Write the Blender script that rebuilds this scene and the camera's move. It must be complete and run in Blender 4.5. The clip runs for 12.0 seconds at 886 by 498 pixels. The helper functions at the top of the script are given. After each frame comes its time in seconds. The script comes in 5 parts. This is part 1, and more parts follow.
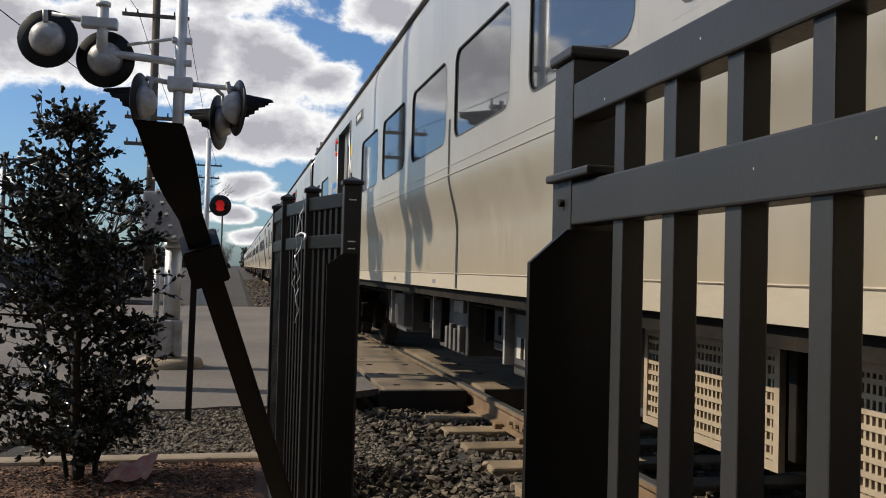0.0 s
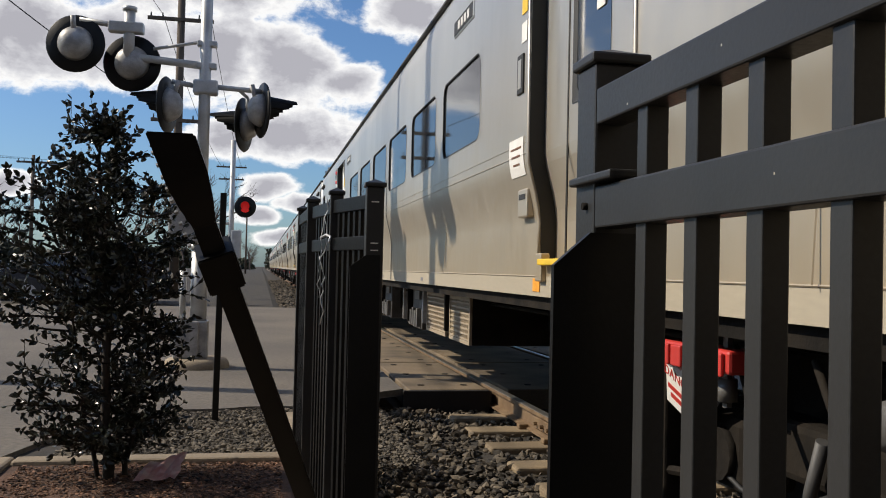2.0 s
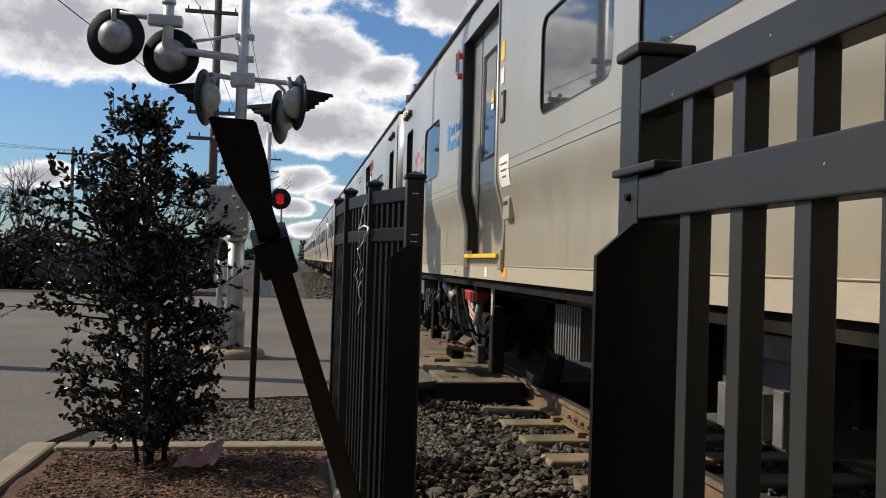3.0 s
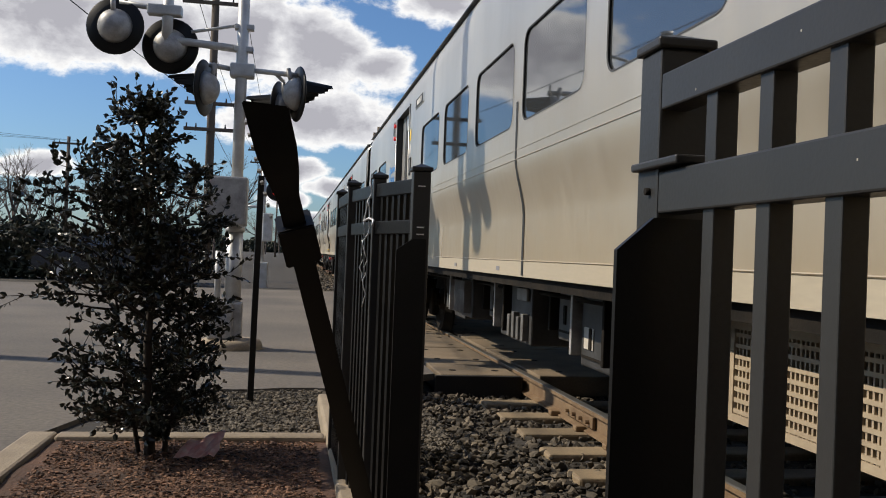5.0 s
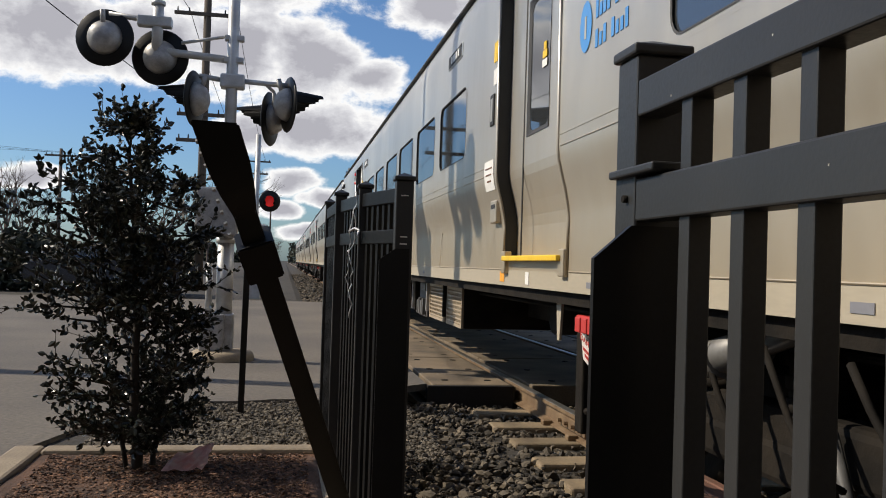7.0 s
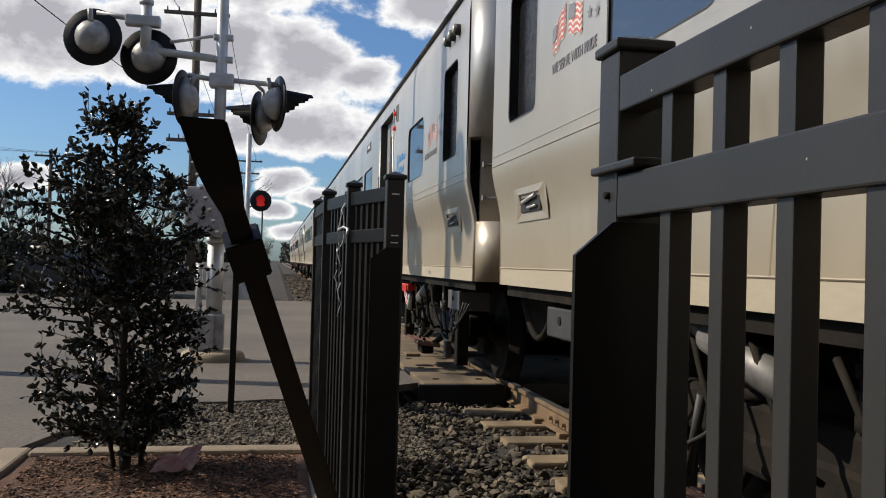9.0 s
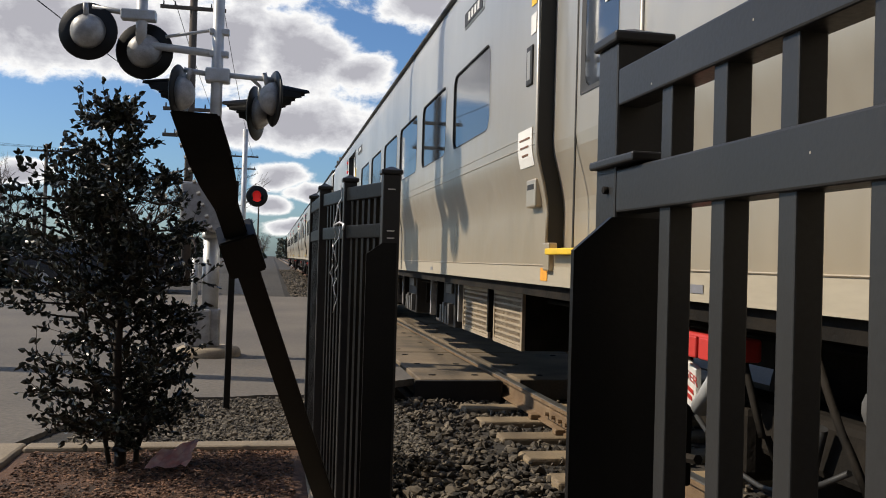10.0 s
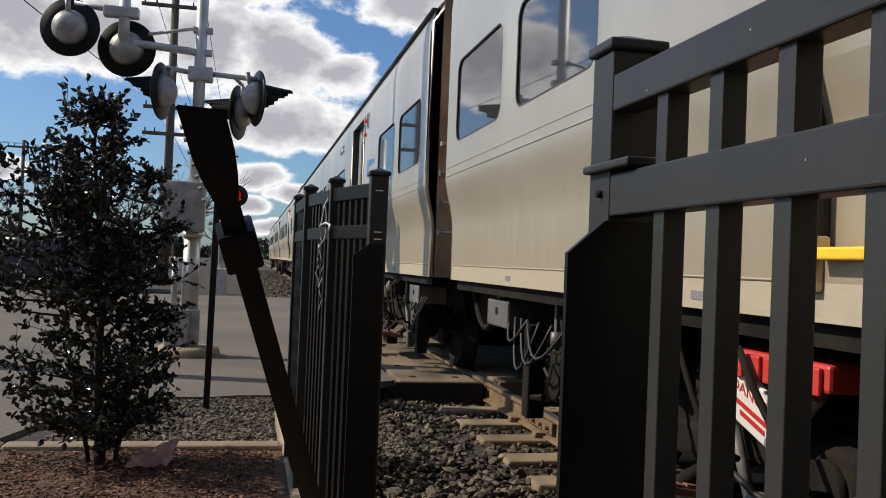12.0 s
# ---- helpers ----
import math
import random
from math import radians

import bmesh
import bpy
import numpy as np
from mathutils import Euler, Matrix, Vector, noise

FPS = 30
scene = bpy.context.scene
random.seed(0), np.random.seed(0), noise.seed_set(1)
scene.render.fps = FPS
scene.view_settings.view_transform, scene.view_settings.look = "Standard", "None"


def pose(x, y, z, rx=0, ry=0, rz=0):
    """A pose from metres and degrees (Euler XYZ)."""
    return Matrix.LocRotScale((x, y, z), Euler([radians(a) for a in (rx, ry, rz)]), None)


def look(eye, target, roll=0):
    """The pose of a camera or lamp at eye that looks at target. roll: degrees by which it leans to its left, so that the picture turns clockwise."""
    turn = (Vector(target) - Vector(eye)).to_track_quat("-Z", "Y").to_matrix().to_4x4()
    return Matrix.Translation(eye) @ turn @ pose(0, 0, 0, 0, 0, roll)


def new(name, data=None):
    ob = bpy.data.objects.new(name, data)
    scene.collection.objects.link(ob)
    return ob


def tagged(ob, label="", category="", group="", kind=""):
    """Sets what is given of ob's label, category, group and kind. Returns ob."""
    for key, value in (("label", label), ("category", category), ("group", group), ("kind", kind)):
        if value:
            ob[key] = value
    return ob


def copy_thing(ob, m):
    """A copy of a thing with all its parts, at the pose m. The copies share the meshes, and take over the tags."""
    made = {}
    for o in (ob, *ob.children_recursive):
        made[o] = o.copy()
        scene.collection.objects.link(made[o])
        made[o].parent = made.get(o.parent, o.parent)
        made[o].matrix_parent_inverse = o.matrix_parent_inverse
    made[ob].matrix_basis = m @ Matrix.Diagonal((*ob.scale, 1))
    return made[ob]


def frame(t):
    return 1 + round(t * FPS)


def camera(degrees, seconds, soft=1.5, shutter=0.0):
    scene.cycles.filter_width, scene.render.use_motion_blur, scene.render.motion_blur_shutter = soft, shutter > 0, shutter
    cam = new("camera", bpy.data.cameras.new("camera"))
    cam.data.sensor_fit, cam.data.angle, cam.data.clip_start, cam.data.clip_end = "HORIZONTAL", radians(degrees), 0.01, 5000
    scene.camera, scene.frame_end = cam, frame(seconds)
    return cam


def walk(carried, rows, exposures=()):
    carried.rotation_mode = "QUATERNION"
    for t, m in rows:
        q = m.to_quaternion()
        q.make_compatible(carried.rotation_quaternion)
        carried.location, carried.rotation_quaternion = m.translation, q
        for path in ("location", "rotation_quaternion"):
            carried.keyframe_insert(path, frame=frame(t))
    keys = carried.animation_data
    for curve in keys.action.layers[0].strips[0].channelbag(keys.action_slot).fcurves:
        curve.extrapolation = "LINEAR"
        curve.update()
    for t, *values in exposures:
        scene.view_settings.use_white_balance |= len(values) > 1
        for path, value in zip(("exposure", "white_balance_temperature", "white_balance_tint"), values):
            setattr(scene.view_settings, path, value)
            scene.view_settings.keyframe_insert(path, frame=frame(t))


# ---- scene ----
cam = camera(52.7, 12.0, soft=1.0)

PATH = [
    (0, (0.004, 0.001, 1.093), (0.452, 1.949, 1.142), 1.5),
    (0.5, (0.01, 0.002, 1.094), (0.447, 1.953, 1.133), 1.5),
    (1, (0.006, -0.005, 1.095), (0.432, 1.949, 1.136), 1.4),
    (1.5, (0.004, -0.011, 1.096), (0.419, 1.945, 1.14), 1.4),
    (2, (-0.003, -0.019, 1.097), (0.394, 1.941, 1.145), 1.3),
    (2.5, (-0.014, -0.027, 1.093), (0.337, 1.942, 1.135), 1.5),
    (3, (-0.019, -0.027, 1.092), (0.306, 1.946, 1.122), 1.7),
    (5, (-0.054, -0.022, 1.09), (0.282, 1.95, 1.105), 2.2),
    (5.5, (-0.052, -0.025, 1.088), (0.286, 1.946, 1.109), 2.2),
    (6, (-0.041, -0.022, 1.09), (0.3, 1.949, 1.119), 2.1),
    (6.5, (-0.032, -0.016, 1.09), (0.313, 1.954, 1.124), 1.9),
    (7, (-0.025, -0.01, 1.091), (0.323, 1.959, 1.128), 1.8),
    (9, (-0.006, 0.0, 1.09), (0.359, 1.966, 1.125), 1.5),
    (9.5, (-0.003, 0.009, 1.089), (0.366, 1.975, 1.122), 1.5),
    (10, (-0.004, 0.014, 1.089), (0.369, 1.978, 1.115), 1.6),
    (10.5, (-0.013, 0.008, 1.09), (0.364, 1.972, 1.116), 1.8),
    (11, (-0.021, 0.004, 1.088), (0.365, 1.966, 1.121), 1.9),
    (11.5, (-0.024, 0.008, 1.087), (0.378, 1.967, 1.12), 2.2),
    (12, (-0.029, 0.004, 1.086), (0.389, 1.96, 1.119), 2.3),
]
walk(cam, [(t, look(eye, aim, roll)) for t, eye, aim, roll in PATH])

# ---- world and sun ----
SUN_TO = Vector((-0.96, 0.27, 0.80)).normalized()      # towards the sun
sun = new("sun", bpy.data.lights.new("sun", "SUN"))
sun.data.energy, sun.data.angle, sun.data.color = 5.0, radians(0.6), (1.0, 0.885, 0.72)
sun.matrix_world = look((0, 0, 60), Vector((0, 0, 60)) - SUN_TO)
scene.view_settings.exposure = 0.0


CLOUDS = (
    (-0.250, 0.228, 0.126, 0.056), (-0.146, 0.226, 0.095, 0.047), (-0.059, 0.222, 0.082, 0.060), (0.014, 0.218, 0.079, 0.054),
    (0.086, 0.206, 0.044, 0.027), (0.032, 0.146, 0.082, 0.035), (-0.038, 0.138, 0.051, 0.029), (0.006, 0.085, 0.039, 0.014),
    (0.043, 0.070, 0.032, 0.010), (-0.012, 0.058, 0.032, 0.011), (0.020, 0.034, 0.047, 0.010), (-0.264, 0.077, 0.051, 0.016),
    (0.163, 0.288, 0.082, 0.030), (-0.120, 0.307, 0.208, 0.044), (0.313, 0.358, 0.164, 0.076),
)   # bearing, height, half width and half height of the clouds ahead, in radians


def make_world():
    w = bpy.data.worlds.new("sky")
    w.use_nodes = True
    scene.world = w
    n, l = w.node_tree.nodes, w.node_tree.links
    n.clear()

    def calc(op, *args, clamp=False):
        node = n.new("ShaderNodeMath")
        node.operation, node.use_clamp = op, clamp
        for i, a in enumerate(args):
            if isinstance(a, (int, float)):
                node.inputs[i].default_value = a
            else:
                l.new(a, node.inputs[i])
        return node.outputs[0]

    def fractal(vector, scale, detail, rough, distortion=0.0):
        t = n.new("ShaderNodeTexNoise")
        t.inputs["Scale"].default_value, t.inputs["Detail"].default_value = scale, detail
        t.inputs["Roughness"].default_value, t.inputs["Distortion"].default_value = rough, distortion
        l.new(vector, t.inputs["Vector"])
        return t

    def joined(*xyz):
        c = n.new("ShaderNodeCombineXYZ")
        for i, a in enumerate(xyz):
            if isinstance(a, (int, float)):
                c.inputs[i].default_value = a
            else:
                l.new(a, c.inputs[i])
        return c.outputs[0]
    out, bg = n.new("ShaderNodeOutputWorld"), n.new("ShaderNodeBackground")
    sky = n.new("ShaderNodeTexSky")
    sky.sky_type, sky.sun_disc = "NISHITA", False
    sky.sun_elevation = math.asin(SUN_TO.z)
    sky.sun_rotation = math.atan2(SUN_TO.x, SUN_TO.y)
    tc, sep = n.new("ShaderNodeTexCoord"), n.new("ShaderNodeSeparateXYZ")
    l.new(tc.outputs["Generated"], sep.inputs[0])
    x, y, z = sep.outputs
    bearing, height = calc("ARCTAN2", x, y), calc("ARCSINE", z)
    # broken cloud all round, seen on a flat layer
    lift = calc("ADD", z, 0.24)
    layer = fractal(joined(calc("ADD", calc("DIVIDE", x, lift), 3.1), calc("ADD", calc("DIVIDE", y, lift), 0.4), 0.0), 1.35, 12, 0.56, 0.2)
    around = calc("MULTIPLY", calc("SUBTRACT", layer.outputs["Fac"], 0.55), 4.0)
    # the heaped clouds ahead, with billowing edges
    spot = joined(bearing, calc("MULTIPLY", height, 1.5), 0.0)
    billow = fractal(spot, 7.0, 3, 0.5)
    fluff = fractal(spot, 17.0, 10, 0.62, 0.15)
    wob = n.new("ShaderNodeSeparateColor")
    l.new(billow.outputs["Color"], wob.inputs[0])
    wb = calc("MULTIPLY_ADD", calc("SUBTRACT", wob.outputs[0], 0.5), 0.10, bearing)
    wh = calc("MULTIPLY_ADD", calc("SUBTRACT", wob.outputs[1], 0.5), 0.05, height)
    heap = None
    for b, h, rb, rh in CLOUDS:
        db = calc("DIVIDE", calc("SUBTRACT", wb, b), rb)
        dh = calc("DIVIDE", calc("SUBTRACT", wh, h), rh)
        d = calc("SUBTRACT", 1.0, calc("SQRT", calc("MULTIPLY_ADD", db, db, calc("MULTIPLY", dh, dh))))
        heap = d if heap is None else calc("SMOOTH_MAX", heap, d, 0.12)
    heap = calc("MULTIPLY_ADD", calc("SUBTRACT", fluff.outputs["Fac"], 0.5), 1.2, calc("MULTIPLY", heap, 0.75))
    ahead = calc("SQRT", calc("ADD", calc("POWER", calc("SUBTRACT", bearing, 0.16), 2.0), calc("POWER", calc("SUBTRACT", height, 0.16), 2.0)))
    blend = n.new("ShaderNodeMapRange")
    blend.interpolation_type = "SMOOTHSTEP"
    blend.inputs[1].default_value, blend.inputs[2].default_value = 0.50, 0.72
    l.new(ahead, blend.inputs[0])
    dens = calc("ADD", calc("MULTIPLY", heap, calc("SUBTRACT", 1.0, blend.outputs[0])), calc("MULTIPLY", around, blend.outputs[0]))
    cover = n.new("ShaderNodeMapRange")
    cover.interpolation_type = "SMOOTHSTEP"
    cover.inputs[1].default_value, cover.inputs[2].default_value = -0.10, 0.16
    l.new(dens, cover.inputs[0])
    thick = n.new("ShaderNodeValToRGB")
    e = thick.color_ramp.elements
    e[0].position, e[0].color = 0.10, (1.06, 1.05, 1.03, 1)
    e[1].position, e[1].color = 0.52, (0.46, 0.455, 0.50, 1)
    mid = e.new(0.28)
    mid.color = (0.74, 0.74, 0.77, 1)
    l.new(dens, thick.inputs[0])
    tint = n.new("ShaderNodeMixRGB")
    tint.blend_type, tint.inputs[0].default_value = "MULTIPLY", 1
    tint.inputs[2].default_value = (0.062, 0.086, 0.116, 1)
    l.new(sky.outputs[0], tint.inputs[1])
    mix = n.new("ShaderNodeMixRGB")
    l.new(cover.outputs[0], mix.inputs[0])
    l.new(tint.outputs[0], mix.inputs[1])
    l.new(thick.outputs[0], mix.inputs[2])
    l.new(mix.outputs[0], bg.inputs[0])
    l.new(bg.outputs[0], out.inputs[0])


make_world()


# ---- materials ----
def mat(name, base, rough=0.6, metal=0.0, scale=8.0, vary=0.25, fine=60.0, bump=0.0, bump_scale=None,
        other=None, amount=0.5, stretch=(1, 1, 1), rand=0.0, island=0.0, spec=None, dust=None):
    """A principled material whose colour varies at two scales, with an optional second colour in patches and fine relief."""
    m = bpy.data.materials.new(name)
    m.use_nodes = True
    n, l = m.node_tree.nodes, m.node_tree.links
    p = n["Principled BSDF"]
    p.inputs["Metallic"].default_value = metal
    if spec is not None:
        p.inputs["Specular IOR Level"].default_value = spec
    tc, mp = n.new("ShaderNodeTexCoord"), n.new("ShaderNodeMapping")
    mp.inputs["Scale"].default_value = stretch
    l.new(tc.outputs["Object"], mp.inputs[0])

    def noise_at(s, detail=4.0):
        t = n.new("ShaderNodeTexNoise")
        t.inputs["Scale"].default_value, t.inputs["Detail"].default_value = s, detail
        l.new(mp.outputs[0], t.inputs["Vector"])
        return t
    large, small = noise_at(scale), noise_at(fine, 3.0)
    second = other or tuple(c * (1 - vary) for c in base)
    ramp = n.new("ShaderNodeValToRGB")
    ramp.color_ramp.elements[0].position = max(0.0, amount - 0.16)
    ramp.color_ramp.elements[1].position = min(1.0, amount + 0.16)
    ramp.color_ramp.elements[0].color, ramp.color_ramp.elements[1].color = (*second, 1), (*base, 1)
    l.new(large.outputs["Fac"], ramp.inputs[0])
    grain = n.new("ShaderNodeMapRange")
    grain.inputs[3].default_value, grain.inputs[4].default_value = 1 - vary, 1 + vary
    l.new(small.outputs["Fac"], grain.inputs[0])
    mul = n.new("ShaderNodeVectorMath")
    mul.operation = "SCALE"
    l.new(ramp.outputs[0], mul.inputs[0])
    l.new(grain.outputs[0], mul.inputs["Scale"])
    col = mul.outputs[0]
    if dust:
        sep, wob, rise = n.new("ShaderNodeSeparateXYZ"), n.new("ShaderNodeMath"), n.new("ShaderNodeMapRange")
        l.new(tc.outputs["Object"], sep.inputs[0])
        wob.operation, wob.inputs[1].default_value = "MULTIPLY_ADD", 0.9
        l.new(large.outputs["Fac"], wob.inputs[0])
        l.new(sep.outputs["Z"], wob.inputs[2])
        rise.inputs[1].default_value, rise.inputs[2].default_value = dust[0], dust[1]
        rise.inputs[3].default_value, rise.inputs[4].default_value = 1.0, 0.0
        l.new(wob.outputs[0], rise.inputs[0])
        soil = n.new("ShaderNodeMixRGB")
        l.new(rise.outputs[0], soil.inputs[0])
        l.new(col, soil.inputs[1])
        soil.inputs[2].default_value = (*dust[2], 1)
        col = soil.outputs[0]
    for amount_r, source in ((rand, "ShaderNodeObjectInfo"), (island, "ShaderNodeNewGeometry")):
        if amount_r:
            info = n.new(source)
            r = n.new("ShaderNodeMapRange")
            r.inputs[3].default_value, r.inputs[4].default_value = 1 - amount_r, 1 + amount_r
            l.new(info.outputs["Random" if source.endswith("Info") else "Random Per Island"], r.inputs[0])
            k = n.new("ShaderNodeVectorMath")
            k.operation = "SCALE"
            l.new(col, k.inputs[0])
            l.new(r.outputs[0], k.inputs["Scale"])
            col = k.outputs[0]
    l.new(col, p.inputs["Base Color"])
    rr = n.new("ShaderNodeMapRange")
    rr.inputs[3].default_value, rr.inputs[4].default_value = max(0.02, rough - 0.12), min(1, rough + 0.12)
    l.new(small.outputs["Fac"], rr.inputs[0])
    l.new(rr.outputs[0], p.inputs["Roughness"])
    if bump:
        b = n.new("ShaderNodeBump")
        b.inputs["Strength"].default_value, b.inputs["Distance"].default_value = bump, 0.01
        l.new((noise_at(bump_scale, 5.0) if bump_scale else small).outputs["Fac"], b.inputs["Height"])
        l.new(b.outputs[0], p.inputs["Normal"])
    return m


ASPHALT = mat("asphalt", (0.130, 0.112, 0.092), 0.9, scale=0.45, fine=26, vary=0.6, other=(0.084, 0.074, 0.064), bump=0.6)
TRACKBED = mat("trackbed", (0.040, 0.033, 0.026), 0.95, scale=1.3, fine=14, vary=0.5, other=(0.020, 0.017, 0.013), bump=1.0, bump_scale=18)
BALLAST = mat("ballast_stone", (0.092, 0.074, 0.052), 0.85, scale=3, fine=40, vary=0.4, island=0.9, bump=0.3)
GRIT = mat("grey_gravel", (0.105, 0.088, 0.066), 0.88, scale=4, fine=60, vary=0.35, island=0.75)
SOIL = mat("reddish_soil", (0.125, 0.062, 0.036), 0.95, scale=2.6, fine=70, vary=0.6, other=(0.034, 0.019, 0.012), bump=1.0, bump_scale=60)
MULCH = mat("mulch_chip", (0.150, 0.080, 0.048), 0.9, scale=6, fine=60, vary=0.4, island=0.95)
CONCRETE = mat("kerb_concrete", (0.29, 0.235, 0.165), 0.85, scale=3, fine=70, vary=0.3, other=(0.19, 0.152, 0.108), bump=0.3)
TIE = mat("sleeper_concrete", (0.25, 0.185, 0.110), 0.85, scale=3, fine=50, vary=0.35, other=(0.15, 0.115, 0.073), rand=0.25, bump=0.3)
PANEL = mat("crossing_panel", (0.19, 0.142, 0.09), 0.85, scale=1.5, fine=60, vary=0.35, other=(0.085, 0.065, 0.043), bump=0.3)
# near-black that paints the shade on the end face of the crossing
ENDSHADE = mat("end_face_shade", (0.016, 0.013, 0.011), 0.9, scale=3, fine=50, vary=0.3, bump=0.3)
RUST = mat("rusty_rail", (0.20, 0.135, 0.075), 0.75, metal=0.15, scale=6, fine=80, vary=0.3, other=(0.13, 0.08, 0.042), bump=0.2)
RAILTOP = mat("worn_rail_head", (0.42, 0.40, 0.37), 0.35, metal=0.9, scale=4, fine=50, vary=0.15, stretch=(1, 0.1, 1))
BLACK = mat("black_powder_coat", (0.006, 0.006, 0.0062), 0.40, scale=5, fine=120, vary=0.25, other=(0.009, 0.009, 0.009), bump=0.03, spec=0.22)
FENCE = mat("fence_coat", (0.026, 0.026, 0.0262), 0.36, scale=5, fine=150, vary=0.2, other=(0.031, 0.0305, 0.030), bump=0.02, spec=0.30)
GALV = mat("silver_paint", (0.50, 0.51, 0.52), 0.45, metal=0.35, scale=6, fine=70, vary=0.16, other=(0.38, 0.38, 0.37), bump=0.08)
HOUSING = mat("weathered_grey_housing", (0.40, 0.395, 0.39), 0.5, metal=0.25, scale=9, fine=70, vary=0.22, other=(0.24, 0.235, 0.23), bump=0.08)
SIGBLACK = mat("black_powder_coat", (0.006, 0.006, 0.0062), 0.40, scale=5, fine=120, vary=0.25, other=(0.009, 0.009, 0.009), bump=0.03, spec=0.22)
STEEL = mat("brushed_stainless", (0.50, 0.50, 0.48), 0.36, metal=0.52, scale=0.75, fine=13, vary=0.12, other=(0.35, 0.365, 0.375), stretch=(1, 1.0, 0.32), bump=0.5, bump_scale=2.2, dust=(1.4, 3.1, (0.50, 0.41, 0.285)))
SKIRT = mat("dusty_sill_paint", (0.42, 0.365, 0.275), 0.6, metal=0.2, scale=2, fine=30, vary=0.12, other=(0.40, 0.35, 0.265), stretch=(1, 0.4, 2))
ROOFM = mat("grey_roof", (0.30, 0.30, 0.30), 0.6, metal=0.3, scale=2, fine=30, vary=0.2)
UNDER = mat("grimy_underframe", (0.010, 0.009, 0.008), 0.85, scale=5, fine=40, vary=0.4, other=(0.022, 0.018, 0.014), bump=0.3, spec=0.12)
BOXGREY = mat("grey_equipment", (0.095, 0.095, 0.096), 0.6, metal=0.2, scale=3, fine=40, vary=0.35, other=(0.042, 0.039, 0.036), rand=0.6)
DAMPER = mat("grey_damper_paint", (0.20, 0.195, 0.185), 0.5, metal=0.3, scale=4, fine=40, vary=0.25, other=(0.10, 0.095, 0.09))
BOXTAN = mat("tan_grille", (0.40, 0.325, 0.225), 0.6, metal=0.2, scale=4, fine=40, vary=0.2, other=(0.34, 0.27, 0.19))
RUBBER = mat("black_rubber", (0.02, 0.02, 0.02), 0.6, scale=8, fine=60, vary=0.2)
BROWN = mat("brown_end_wall", (0.42, 0.32, 0.22), 0.65, scale=2, fine=40, vary=0.3, other=(0.20, 0.145, 0.10))
YELLOW = mat("yellow_paint", (0.80, 0.52, 0.03), 0.5, scale=8, fine=60, vary=0.12)
ORANGE = mat("orange_paint", (0.80, 0.34, 0.03), 0.6, scale=20, fine=60, vary=0.15)
REDPLANK = mat("faded_red_paint", (0.17, 0.075, 0.048), 0.8, scale=9, fine=60, vary=0.35, other=(0.10, 0.06, 0.038))
FLAGRED = mat("faded_flag_red", (0.55, 0.17, 0.15), 0.5, scale=6, fine=60, vary=0.15)
REDBOX = mat("red_paint", (0.52, 0.04, 0.032), 0.45, scale=6, fine=60, vary=0.12)
WHITE = mat("white_paint", (0.78, 0.76, 0.72), 0.5, scale=8, fine=60, vary=0.08)
PLATE = mat("dirty_white_plate", (0.50, 0.46, 0.40), 0.6, scale=9, fine=60, vary=0.2, other=(0.36, 0.32, 0.27))
BLUE = mat("blue_vinyl", (0.07, 0.27, 0.62), 0.4, scale=8, fine=60, vary=0.1)
GREYMARK = mat("grey_lettering", (0.20, 0.20, 0.22), 0.5, scale=8, fine=60, vary=0.1)
BARK = mat("holly_bark", (0.040, 0.031, 0.024), 0.85, scale=10, fine=60, vary=0.3, bump=0.4)
LEAF = mat("holly_leaf", (0.017, 0.019, 0.012), 0.32, scale=5, fine=50, vary=0.25, other=(0.023, 0.028, 0.017), island=0.5, spec=0.55)
POLEWOOD = mat("weathered_pole_wood", (0.11, 0.085, 0.065), 0.9, scale=2, fine=30, vary=0.3, stretch=(4, 4, 0.5), bump=0.3)
WIRE = mat("wire", (0.03, 0.03, 0.03), 0.6, scale=8, fine=60, vary=0.1)
TWIG = mat("bare_twigs", (0.13, 0.10, 0.085), 0.9, scale=2, fine=20, vary=0.3, island=0.3)
HEDGE = mat("dark_hedge", (0.035, 0.04, 0.022), 0.8, scale=2, fine=20, vary=0.4, island=0.5)
PAPER = mat("crumpled_paper", (0.60, 0.30, 0.28), 0.7, scale=14, fine=60, vary=0.12, other=(0.68, 0.56, 0.53))
RIBBON = mat("silver_tape", (0.62, 0.63, 0.66), 0.3, metal=0.3, scale=20, fine=60, vary=0.15)
CARPAINT = mat("dark_car_paint", (0.05, 0.055, 0.065), 0.25, metal=0.3, scale=3, fine=60, vary=0.1)
CARSILVER = mat("silver_car_paint", (0.42, 0.44, 0.46), 0.3, metal=0.5, scale=3, fine=60, vary=0.1)
# for the unseen walls added behind the camera; dark, so they bounce little light
SHADEWALL = mat("dark_shade_wall", (0.06, 0.048, 0.04), 0.85, scale=1, fine=20, vary=0.2)


def make_glass(name, tint, see):
    m = mat(name, tint, 0.12, scale=1.2, fine=20, vary=0.1, spec=0.75)
    p = m.node_tree.nodes["Principled BSDF"]
    p.inputs["Transmission Weight"].default_value = see
    for lk in list(p.inputs["Roughness"].links):
        m.node_tree.links.remove(lk)
    p.inputs["Roughness"].default_value = 0.03
    p.inputs["IOR"].default_value = 2.0
    return m


GLASS = make_glass("tinted_glass", (0.05, 0.055, 0.06), 0.25)
# near-black, barely reflecting: paints in the darkness of the inset cab window
CABSHADE = mat("shaded_cab_pane", (0.012, 0.012, 0.014), 0.25, scale=2, fine=20, vary=0.2, spec=0.12)


